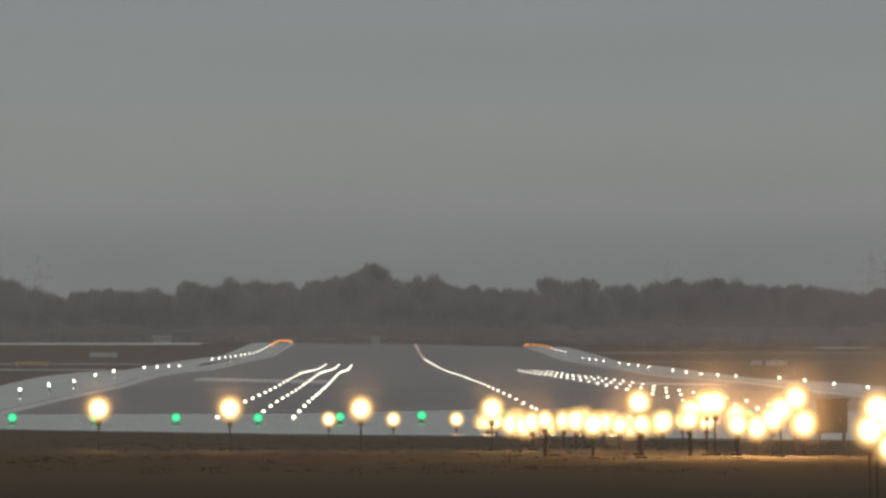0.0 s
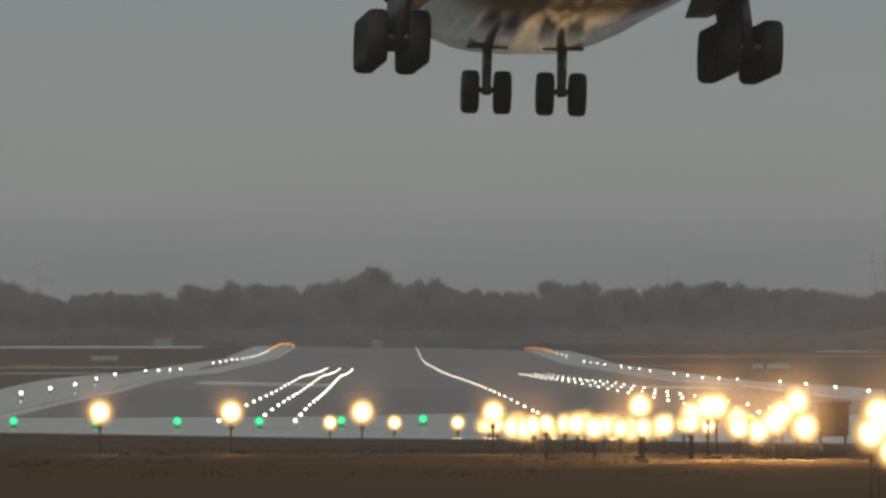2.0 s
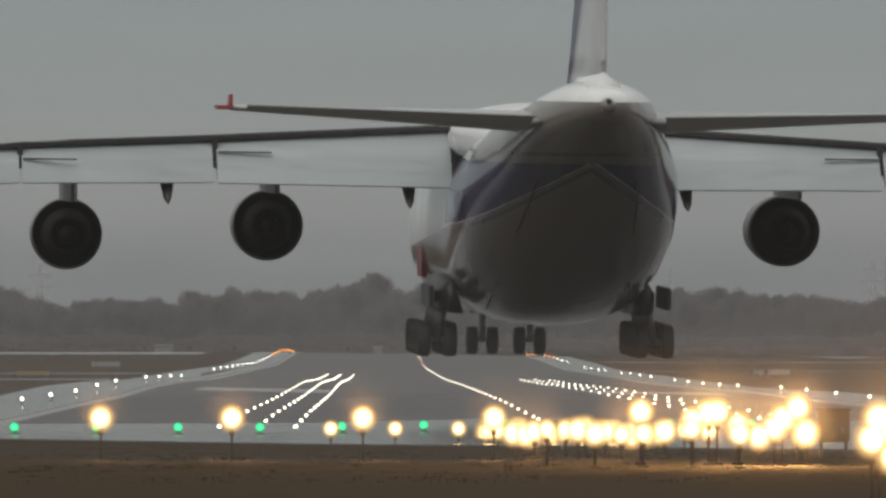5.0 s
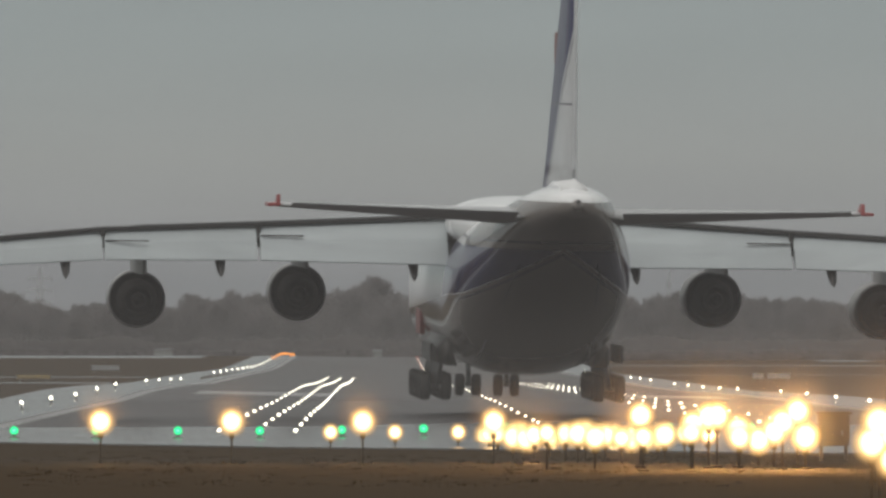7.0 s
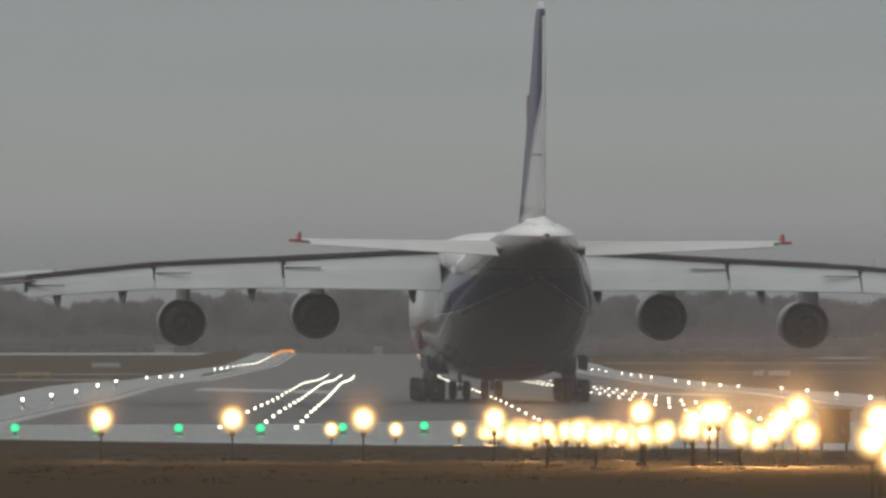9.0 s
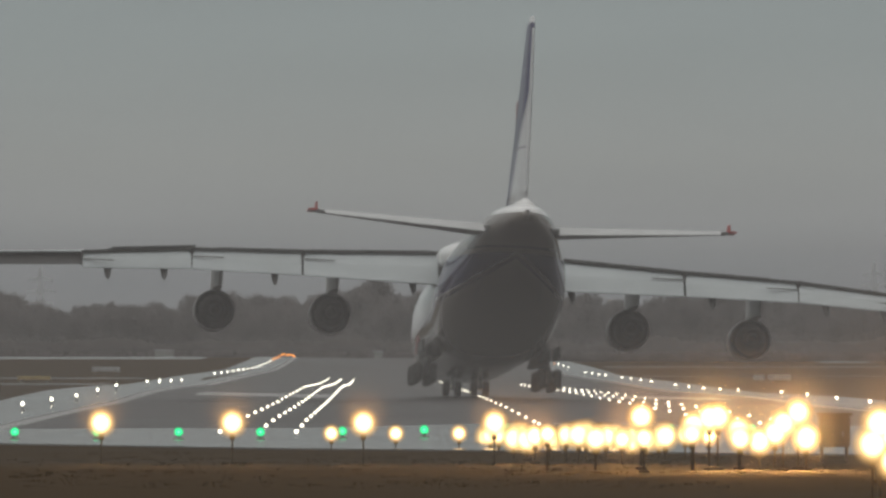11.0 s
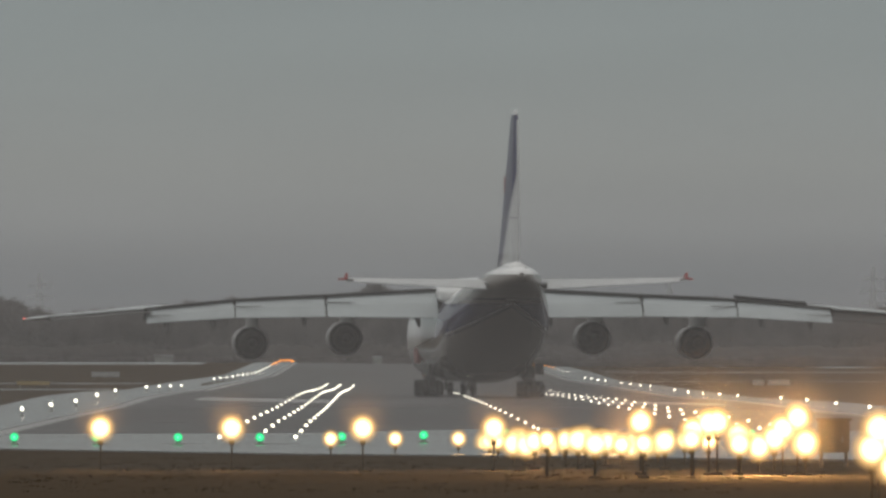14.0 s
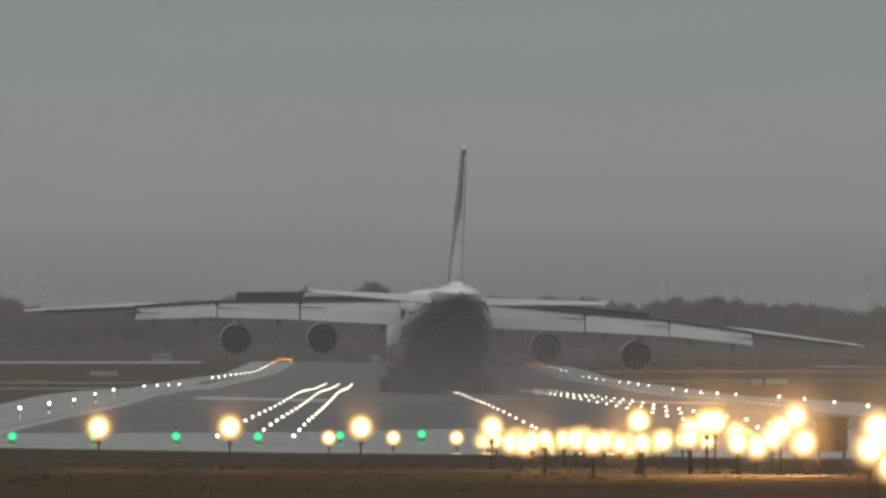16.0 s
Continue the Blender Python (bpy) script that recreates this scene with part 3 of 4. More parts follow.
# rear cargo door seams
for x in (-2.6, 2.6):
    part("door_seam", rod((x, -10.5, 1.98), (x * 0.72, -25.0, 6.55), 0.035, n=6), DARKMETAL, fuselage)
for side in (-1, 1):
    # solid dark block for the dark mass above the wheels
    part("gear_housing", loft([[(side * x, y, z) for x, z in ((3.2, 1.7), (3.75, 1.72), (3.75 + k, 1.85), (3.75 + k, 2.5), (3.6, 3.0))] for y, k in ((6.0, 0.05), (4.5, 0.32), (-4.5, 0.32), (-6.5, 0.05))]), DARKMETAL, fuselage, "dark landing gear housing", True)
    part("nose_mark", box(min(side * 3.40, side * 3.63), max(side * 3.40, side * 3.63), 13.0, 16.0, 2.7, 3.9, 0.02), DULLRED, fuselage, "dull red painted mark")
for k, z in enumerate((6.6, 6.2)):
    part("aerial", rod((-3.5, 17, z), (-4.35, 17 - 0.2 * k, z - 0.05), 0.045, 0.02, 6), STEEL, fuselage)

# wings: x, leading y, trailing y, z of the trailing edge, thickness
RIBS = ((1.5, 11.5, -3.0, 8.66, 1.7), (3.6, 10.3, -3.2, 8.55, 1.6), (12.5, 5.0, -4.4, 8.08, 1.15), (19.5, 0.6, -6.2, 7.78, 0.85), (27.0, -4.0, -9.0, 7.05, 0.55), (35.9, -9.6, -12.6, 6.35, 0.28), (36.65, -10.6, -12.9, 6.28, 0.10))


def rib_at(x):
    xs = [r[0] for r in RIBS]
    return [float(np.interp(x, xs, [r[i] for r in RIBS])) for i in (1, 2, 3, 4)]


def aerofoil(x, side):
    le, te, z, thick = rib_at(x)
    ring = []
    for u, v in ((0, 0.05), (0.03, 0.10), (0.08, 0.11), (0.2, 0.30), (0.4, 0.55), (0.62, 0.66), (0.82, 0.58), (0.95, 0.35), (1.0, 0.0), (0.95, -0.26), (0.8, -0.38), (0.55, -0.40), (0.3, -0.30), (0.1, -0.13), (0.03, -0.05)):
        ring.append((side * x, te + (le - te) * u, z + thick * (v - (0.60 if x < 26 else 0.15) * min(1, u / 0.28))))
    return ring


SPOILERS, AILERONS, ELEVATORS = [], [], []
for side in (-1, 1):
    wing = part("wing", loft([aerofoil(x, side) for x in (1.5, 3.6, 8, 12.5, 16, 19.5, 23, 27, 31.5, 35.9, 36.65)]), WINGPAINT, plane, "light grey swept wing with flaps down", True)
    # drooped flaps, each a thick slab turned down from the trailing edge
    for x0, x1, drop0, drop1 in ((3.62, 12.42, 2.15, 1.60), (12.58, 19.75, 1.58, 1.34), (19.86, 26.95, 1.32, 1.06)):
        rings = []
        for x, drop in ((x0, drop0), (x1, drop1)):
            le, te, z, thick = rib_at(x)
            rings.append([(side * x, te + 0.9, z - 0.10), (side * x, te + 0.2, z - 0.03), (side * x, te - 0.55 * drop, z - 0.45 * drop), (side * x, te - 1.15 * drop, z - drop - 0.02),
                          (side * x, te - 1.13 * drop, z - drop - 0.06), (side * x, te - 0.30 * drop, z - 0.72 * drop), (side * x, te + 0.5, z - 0.45)])
        part("flap", loft(rings), WINGPAINT, wing, "lowered grey flap")
        x = x1 - 0.05
        le, te, z, thick = rib_at(x)
        # a solid dark bar gives the shade of the gap between flaps
        part("flap_gap_shade", box(min(side * x, side * (x + 0.22)), max(side * x, side * (x + 0.22)), te - 0.35, te + 0.4, z - 0.85, z + 0.02), DARKMETAL, wing, "dark bar for the shade between flaps")
        xa, xb = sorted((side * (x - 2.0), side * x))
        zz = z - 0.52
        part("flap_hinge", box(xa, xb, te - 0.72, te - 0.60, zz, zz + 0.06), DARKMETAL, wing)
    # dark strip along the trailing edge, put in for the shadow gap above the flaps
    for xa, xb in ((3.55, 12.5), (12.5, 19.5), (19.5, 27.0)):
        rings = []
        for x in (xa, xb):
            le, te, z, thick = rib_at(x)
            rings.append([(side * x, te - 0.12, z - 0.06), (side * x, te - 0.12, z + 0.10), (side * x, te + 0.5, z + 0.13), (side * x, te + 0.5, z - 0.02)])
        part("gap_shade_strip", loft(rings), DARKMETAL, wing, "dark strip for the gap's shade")
    # aileron, hinged along its front edge
    ends = [Vector((side * x, rib_at(x)[1] + 0.75, rib_at(x)[2] + 0.02)) for x in (27.05, 35.0)]
    a, b = (ends[1], ends[0]) if side < 0 else (ends[0], ends[1])
    bm = add_box(bmesh.new(), 0, (b - a).length, -1.55, 0, -0.09, 0.09, 0.03)
    for v in bm.verts:
        if v.co.y < -1.0:
            v.co.z *= 0.35
    # dark all over for its underside's shade; droop fits the camera's view
    aileron = part("aileron", bm, DARKMETAL, plane, "dark drooped aileron on the outer wing")
    aileron.matrix_basis = Matrix.Translation(a) @ (b - a).to_track_quat("X", "Z").to_matrix().to_4x4()
    AILERONS.append((aileron, side, aileron.matrix_basis.copy()))
    for x in (5.2, 14.3, 21.6, 25.3):
        le, te, z, thick = rib_at(x)
        d = float(np.interp(x, (3.6, 12.5, 19.5, 27), (2.15, 1.6, 1.34, 1.06)))
        bm = lathe([(-1.6, 0.03), (-1.1, 0.16), (-0.2, 0.24), (1.6, 0.24), (3.0, 0.05)], "Y", 10)
        bmesh.ops.rotate(bm, verts=bm.verts, cent=(0, 0, 0), matrix=Matrix.Rotation(radians(28), 3, "X"))
        part("flap_track_fairing", shift(bm, side * x, te - 0.5 * d, z - d - 0.05), DARKMETAL, wing, "", True)
    # spoiler panels on the upper side, hinged at their front edge
    for x0, x1, span in ((4.2, 12.25, 1.5), (12.3, 18.3, 1.3), (19.9, 25.4, 1.1)):
        hinge = []
        for x in (x0, x1):
            le, te, z, thick = rib_at(x)
            hinge.append(Vector((side * x, te + span, z + 0.10)))
        axis = hinge[1] - hinge[0]
        bm = bmesh.new()
        length = axis.length
        add_box(bm, 0, length, -span, 0, -0.05, 0.05, 0.02)
        sp = part("spoiler", bm, SPOILER, plane, "dark grey spoiler panel on the wing")
        if side < 0:
            # mirror: build from the outer end so that the panel still reaches aft
            sp.matrix_basis = Matrix.Translation(hinge[1]) @ (hinge[0] - hinge[1]).to_track_quat("X", "Z").to_matrix().to_4x4()
        else:
            sp.matrix_basis = Matrix.Translation(hinge[0]) @ axis.to_track_quat("X", "Z").to_matrix().to_4x4()
        sp.matrix_basis = sp.matrix_basis @ pose(0, 0, 0, -1.0)
        SPOILERS.append((sp, side, x0, sp.matrix_basis.copy()))
    part("wing_tip_light", shift(lens_ball(0.10, 2.0, 8), side * 36.6, -11.6, 6.32), L_RED if side < 0 else L_GREEN, wing)

    # engines on pylons
    for x, y, z in ((9.92, 6.7, 4.72), (17.72, 3.3, 4.35)):
        engine = part("engine", shift(lathe([(5.6, 1.02), (5.75, 1.08), (5.6, 1.13), (4.6, 1.24), (2.6, 1.34), (0.9, 1.37), (0.0, 1.35), (-0.02, 1.31), (0.4, 1.28), (2.0, 1.17), (4.8, 1.07)], "Y", 40, True), side * x, y, z), NACELLE, plane, "grey turbofan engine with a dark exhaust", True)
        # flat near-black disc closes the duct; the cavity's shade is its colour
        part("fan_duct", shift(lathe([(0.5, 1.275), (0.45, 1.275)], "Y", 40), side * x, y, z), EXHAUST_DARK, engine, "dark fan duct")
        part("core_cowl", shift(lathe([(0.5, 0.98), (0.0, 0.96), (-0.9, 0.80), (-1.4, 0.66), (-1.42, 0.62), (-1.0, 0.60)], "Y", 32), side * x, y, z), EXHAUST_DARK, engine, "dark core exhaust", True)
        part("exhaust_plug", shift(lathe([(-1.0, 0.36), (-1.6, 0.28), (-2.1, 0.05)], "Y", 20), side * x, y, z), EXHAUST_DARK, engine, "", True)
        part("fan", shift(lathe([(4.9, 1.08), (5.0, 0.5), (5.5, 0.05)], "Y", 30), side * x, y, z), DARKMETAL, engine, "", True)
        le, te, wz, thick = rib_at(x)
        part("pylon", loft([[(side * x - h, yy, zz) for h, yy, zz in ((wd, y + a, z + 1.30), (wd, y + a, top), (-wd, y + a, top), (-wd, y + a, z + 1.30))] for wd, a, top in ((0.05, 4.8, z + 1.6), (0.24, 2.5, wz - 0.55), (0.28, -1.5, wz - 0.6), (0.24, -4.4, wz - 0.7), (0.06, -6.6, wz - 0.7))]), NACELLE, engine, "", False)

    # tailplane
    def tail_ring(x, le, te, z, thick):
        return [(side * x, te + (le - te) * u, z + thick * v) for u, v in ((0, 0), (0.3, 0.34), (0.7, 0.5), (0.95, 0.3), (1, 0), (0.95, -0.25), (0.7, -0.5), (0.3, -0.36))]
    tailplane = part("tailplane", loft([tail_ring(1.0, -22.8, -30.0, 9.05, 0.85), tail_ring(2.6, -23.6, -30.2, 9.0, 0.75), tail_ring(8, -26.2, -30.9, 9.2, 0.45), tail_ring(13.0, -28.7, -31.6, 9.38, 0.22), tail_ring(13.3, -29.4, -31.4, 9.40, 0.08)]), TAILPAINT, plane, "grey horizontal tailplane", True)
    ends = [Vector((side * x, te, z)) for x, te, z in ((2.5, -30.15, 9.0), (12.6, -31.45, 9.37))]
    a, b = (ends[1], ends[0]) if side < 0 else (ends[0], ends[1])
    length = (b - a).length
    bm = add_box(bmesh.new(), 0, length, -1.5, 0, -0.5, 0.5)
    for v in bm.verts:
        root = 1 - v.co.x / length if side > 0 else v.co.x / length
        v.co.z *= (0.10 + 0.24 * root) if v.co.y > -0.7 else 0.05
        v.co.y *= 0.55 + 0.45 * root
    elevator = part("elevator", bm, TAILPAINT, plane, "grey elevator behind the tailplane")
    elevator.matrix_basis = Matrix.Translation(a) @ (b - a).to_track_quat("X", "Z").to_matrix().to_4x4()
    ELEVATORS.append((elevator, elevator.matrix_basis.copy()))
    part("tip_balance", loft([[(side * 13.1 - h, y, z) for h, z in ((0.07, 9.36), (0.05, zt), (-0.05, zt), (-0.07, 9.36))] for y, zt in ((-28.6, 9.45), (-29.6, 9.5), (-30.6, 9.84), (-31.7, 9.86))]), RED, tailplane, "red tip fin")
    part("tip_cap", box(min(side * 13.0, side * 13.6), max(side * 13.0, side * 13.6), -31.6, -29.2, 9.32, 9.46, 0.04), RED, tailplane, "red tip cap")


def fin_ring(z, le, te, thick):
    return [(thick * v, te + (le - te) * u, z) for u, v in ((0, 0.06), (0.3, 0.36), (0.65, 0.5), (0.93, 0.3), (1, 0), (0.93, -0.3), (0.65, -0.5), (0.3, -0.36), (0, -0.06))]


fin = part("tail_fin", loft([fin_ring(10.1, -18.2, -32.6, 1.25), fin_ring(11.5, -19.8, -32.6, 1.15), fin_ring(14.1, -21.9, -32.5, 1.0), fin_ring(18, -25.0, -32.2, 0.75), fin_ring(21.8, -28.0, -31.8, 0.5), fin_ring(22.4, -29.0, -31.7, 0.25)]), FIN_PAINT, plane, "tall fin, dark blue and white", True)
part("rudder", loft([[(0.10 * q, te - 0.02, z), (-0.10 * q, te - 0.02, z), (-0.03, te - 0.5, z), (0.03, te - 0.5, z)] for z, te, q in ((11.2, -32.6, 1.2), (14.1, -32.5, 1.0), (18, -32.2, 0.9), (21.6, -31.8, 0.7))]), FIN_WHITE, fin, "white rudder edge")
part("flag_mark", box(-0.37, -0.22, -26.1, -24.9, 15.9, 17.3, 0.02), DULLRED, fin, "faded red mark")
part("tail_light", shift(lens_ball(0.1, 1, 8), 0, -35.45, 9.8), DARKMETAL, fuselage)


# ---- landing gear ----
def wheel_mesh(r, width):
    h = width / 2
    return lathe([(-h, r * 0.55), (-h, r * 0.85), (-h * 0.8, r * 0.96), (-h * 0.4, r), (h * 0.4, r), (h * 0.8, r * 0.96), (h, r * 0.85), (h, r * 0.55), (h * 0.6, r * 0.5), (-h * 0.6, r * 0.5)], "X", 24, True)


def wheel(parent, x, y, z, r, width):
    w = part("wheel", shift(wheel_mesh(r, width), x, y, z), RUBBER, parent, "black tyre", True)
    part("hub", shift(lathe([(-width * 0.35, r * 0.2), (-width * 0.3, r * 0.5), (width * 0.3, r * 0.5), (width * 0.35, r * 0.2)], "X", 16), x, y, z), STEEL, w, "grey wheel hub")


GEARS = []
for side in (-1, 1):
    for k in range(5):
        y = -4.4 + 1.72 * k
        leg = part("main_gear_leg", rod((side * 4.07, y, 0.6), (side * 3.72, y + 0.15, 2.6), 0.15, 0.19, 12), STEEL, plane, "main landing gear leg with twin wheels", True)
        part("axle", rod((side * 3.45, y, 0.66), (side * 4.70, y, 0.66), 0.09), STEEL, leg)
        part("drag_brace", rod((side * 4.0, y + 0.1, 0.9), (side * 3.8, y + 0.9, 2.3), 0.06), STEEL, leg)
        wheel(leg, side * 3.58, y, 0.68, 0.64, 0.50)
        wheel(leg, side * 4.56, y, 0.68, 0.64, 0.50)
        GEARS.append((leg, side * 4.07, y, 0.04))
    part("gear_door", box(min(side * 4.36, side * 4.52), max(side * 4.36, side * 4.52), -7.0, -1.5, 1.9, 2.75, 0.05), DARKMETAL, plane, "open dark landing gear door")
    leg = part("nose_gear_leg", rod((side * 0.93, 17.8, 0.1), (side * 0.93, 17.9, 1.6), 0.11, 0.14, 12), STEEL, plane, "nose landing gear leg with twin wheels", True)
    part("axle", rod((side * 0.93 - 0.45, 17.8, 0.22), (side * 0.93 + 0.45, 17.8, 0.22), 0.07), STEEL, leg)
    part("torque_link", box(side * 0.93 - 0.1, side * 0.93 + 0.1, 17.45, 17.6, 0.15, 0.8, 0.02), STEEL, leg)
    part("cross_beam", box(side * 0.93 - 0.52, side * 0.93 + 0.52, 17.7, 17.9, 1.25, 1.36, 0.02), STEEL, leg)
    wheel(leg, side * 0.93 - 0.40, 17.9, 0.17, 0.54, 0.43)
    wheel(leg, side * 0.93 + 0.40, 17.9, 0.17, 0.54, 0.43)
    GEARS.append((leg, side * 0.93, 17.9, -0.37))


# ---- spray thrown up by the wheels: drops in rigid clouds that travel behind the gear ----
def water_material():
    m = bpy.data.materials.new("water_spray")
    m.use_nodes = True
    t = m.node_tree
    b = t.nodes["Principled BSDF"]
    b.inputs["Base Color"].default_value = (0.29, 0.275, 0.275, 1)
    b.inputs["Roughness"].default_value = 0.8
    return m


SPRAY = water_material()


def spray_cloud(name, count, wide, long, tall, seed, label):
    rng = np.random.default_rng(seed)
    u = rng.random(count)
    x = rng.normal(0, 1, count) * wide * (0.45 + 0.55 * u)
    y = -u * long
    z = np.minimum(np.abs(rng.normal(0, 1, count)), 2.4) * tall * (0.25 + 0.75 * np.sqrt(u))
    s = rng.uniform(0.008, 0.019, count)
    verts, faces = [], []
    tet = ((1, 1, 1), (1, -1, -1), (-1, 1, -1), (-1, -1, 1))
    for i in range(count):
        b = len(verts)
        for p in tet:
            verts.append((x[i] + s[i] * p[0], y[i] + s[i] * p[1], z[i] + s[i] * p[2]))
        faces += [(b, b + 1, b + 2), (b, b + 3, b + 1), (b, b + 2, b + 3), (b + 1, b + 3, b + 2)]
    ob = new(name, mesh_of(name, verts, faces, SPRAY))
    return tagged(ob, label, "spray", "spray behind the aircraft", "stuff")


CLOUDS = [(spray_cloud("water_spray", 60000, 3.0, 26, 3.0, 3, "fine grey water spray behind the landing wheels"), -1.0, -4.0),
          (spray_cloud("water_spray", 100000, 5.5, 34, 5.2, 4, "fine grey water spray behind the landing wheels"), 5.5, -5.0)]


# ---- woods at the far end ----
def twig_cloud(rng, count, height, spread):
    """Many thin twigs and sprays of bare wood, arranged in lobes."""
    lobes = []
    for k in range(rng.integers(7, 12)):
        a = rng.uniform(0, 2 * math.pi)
        q = spread * rng.uniform(0.1, 0.75)
        lobes.append((q * math.cos(a), q * math.sin(a), height * rng.uniform(0.42, 0.85), spread * rng.uniform(0.25, 0.5), height * rng.uniform(0.10, 0.20)))
    lobes.append((0, 0, height * 0.82, spread * 0.4, height * 0.18))
    lobes.append((0, 0, height * 0.35, spread * 0.7, height * 0.2))
    verts, faces = [], []
    for i in range(count):
        lx, ly, lz, lr, lh = lobes[rng.integers(len(lobes))]
        v = rng.normal(0, 1, 3)
        v /= np.linalg.norm(v)
        rad = rng.random() ** 0.45
        c = np.array((lx + v[0] * lr * rad, ly + v[1] * lr * rad, max(0.4, lz + v[2] * lh * rad)))
        d = np.array((v[0] * 0.7 + rng.normal(0, 0.5), v[1] * 0.7 + rng.normal(0, 0.5), abs(v[2]) + 0.6))
        d /= np.linalg.norm(d)
        side = np.cross(d, rng.normal(0, 1, 3))
        side /= np.linalg.norm(side)
        ln, wd = rng.uniform(0.4, 1.1), rng.uniform(0.03, 0.13)
        b = len(verts)
        verts += [c - side * wd, c + side * wd, c + d * ln + side * wd * 0.3, c + d * ln * 0.9 - side * wd * 0.3]
        faces.append((b, b + 1, b + 2, b + 3))
    return verts, faces


def bare_tree(seed, height, spread, mat):
    rng = np.random.default_rng(seed)
    ob = tagged(empty("bare_tree"), "bare grey-brown winter tree at the airfield's far edge", "tree", "trees beyond the runway")
    bm = rod((0, 0, -0.3), (0.2, 0, height * 0.45), height * 0.022, height * 0.013, 8)
    for k in range(7):
        a, z = k * 2.4 + seed, height * (0.18 + 0.05 * k)
        tip = (spread * 0.75 * math.cos(a), spread * 0.75 * math.sin(a), min(height * 0.92, z + height * 0.36))
        add_rod(bm, (0.1, 0, z), tip, height * 0.009, 0.03, 5)
    add_rod(bm, (0.2, 0, height * 0.45), (0.1, 0.2, height * 0.95), height * 0.013, 0.03, 6)
    part("trunk", bm, mat, ob)
    verts, faces = twig_cloud(rng, 5200, height, spread)
    crown = new("crown", mesh_of("crown", verts, faces, mat))
    crown.parent = ob
    return ob


PROTOS = [bare_tree(11 + k, 14.0, 4.6 + 0.5 * (k % 3), BARK) for k in range(5)]
# skyline heights over the level of the eye along the wood: sideways place at 3.3 km, metres
SKYLINE = ((-110, 15), (-95, 16), (-88, 14.5), (-77, 12.5), (-70, 14.5), (-61, 14), (-54, 12.5), (-48, 14.5), (-41, 16.5), (-31, 15.2), (-19, 15), (-13, 16.5), (-8, 18.6),
           (-3.4, 19.2), (1.6, 18.6), (3.8, 14.5), (11, 17), (17, 14.5), (26, 12.8), (39, 13.5), (43, 16.5), (55, 14.8), (67, 15.2), (74, 16.2), (87, 16.8), (94, 14), (107, 15.5), (114, 13.4), (130, 13))
rng = np.random.default_rng(5)
placed = 0
for row, (dist, step, grow) in enumerate(((3160, 7.0, 0.80), (3230, 6.0, 0.92), (3300, 5.0, 1.0))):
    x = -112.0
    while x < 132:
        u = x + rng.uniform(-1.5, 1.5)
        h = float(np.interp(u, [s[0] for s in SKYLINE], [s[1] for s in SKYLINE])) * grow * rng.uniform(0.84, 1.0) + 2.0
        k = h / 14.0
        m = pose(u * dist / 3300, dist + rng.uniform(-15, 15), -0.7, 0, 0, rng.uniform(0, 360))
        if placed < 5:
            t = PROTOS[placed]
            t.matrix_basis = m
        else:
            t = copy_thing(PROTOS[placed % 5], m)
        t.scale = (k * rng.uniform(0.85, 1.1), k * rng.uniform(0.85, 1.1), k)
        placed += 1
        x += step


def thicket(name, y, x0, x1, height, count, seed, mat, label):
    rng = np.random.default_rng(seed)
    verts, faces = [], []
    for i in range(count):
        x = rng.uniform(x0, x1)
        top = height * (0.75 + 0.35 * noise.noise((x * 0.07, seed, 0)) + 0.12 * noise.noise((x * 0.4, seed, 3)))
        z = top * (rng.random() ** 0.8)
        yy = y + rng.uniform(-8, 8)
        a, ln, wd = rng.normal(0, 0.5), rng.uniform(0.7, 1.8), rng.uniform(0.15, 0.4)
        dx, dz = math.sin(a) * ln, math.cos(a) * ln
        b = len(verts)
        verts += [(x - wd, yy, z - 0.9), (x + wd, yy + 0.2, z - 0.9), (x + dx + wd * 0.3, yy + 0.1, z + dz - 0.9), (x + dx - wd * 0.3, yy, z + dz - 0.9)]
        faces.append((b, b + 1, b + 2, b + 3))
    return tagged(new(name, mesh_of(name, verts, faces, mat)), label, "woods", kind="stuff")


thicket("undergrowth", 3140, -125, 150, 5.5, 20000, 8, UNDERWOOD, "dense dark undergrowth in front of the bare wood")
thicket("far_wood", 3420, -130, 160, 14.5, 26000, 9, BARKFAR, "bare wood behind the tree line, coloured paler for haze")
def haze_sheet(y, x0, x1, top, seed, mat, sway=4.0):
    """One rolling translucent sheet, hung in the air to stand in for haze."""
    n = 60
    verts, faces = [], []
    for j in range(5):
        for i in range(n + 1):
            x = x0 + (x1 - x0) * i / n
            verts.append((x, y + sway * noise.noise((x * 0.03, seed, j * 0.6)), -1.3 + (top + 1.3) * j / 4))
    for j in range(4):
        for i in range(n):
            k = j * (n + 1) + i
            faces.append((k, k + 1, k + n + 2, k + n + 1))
    tagged(new("haze_sheet", mesh_of("haze_sheet", verts, faces, mat, True)), "thin translucent grey sheet hung for haze over the field", "rain", kind="stuff")


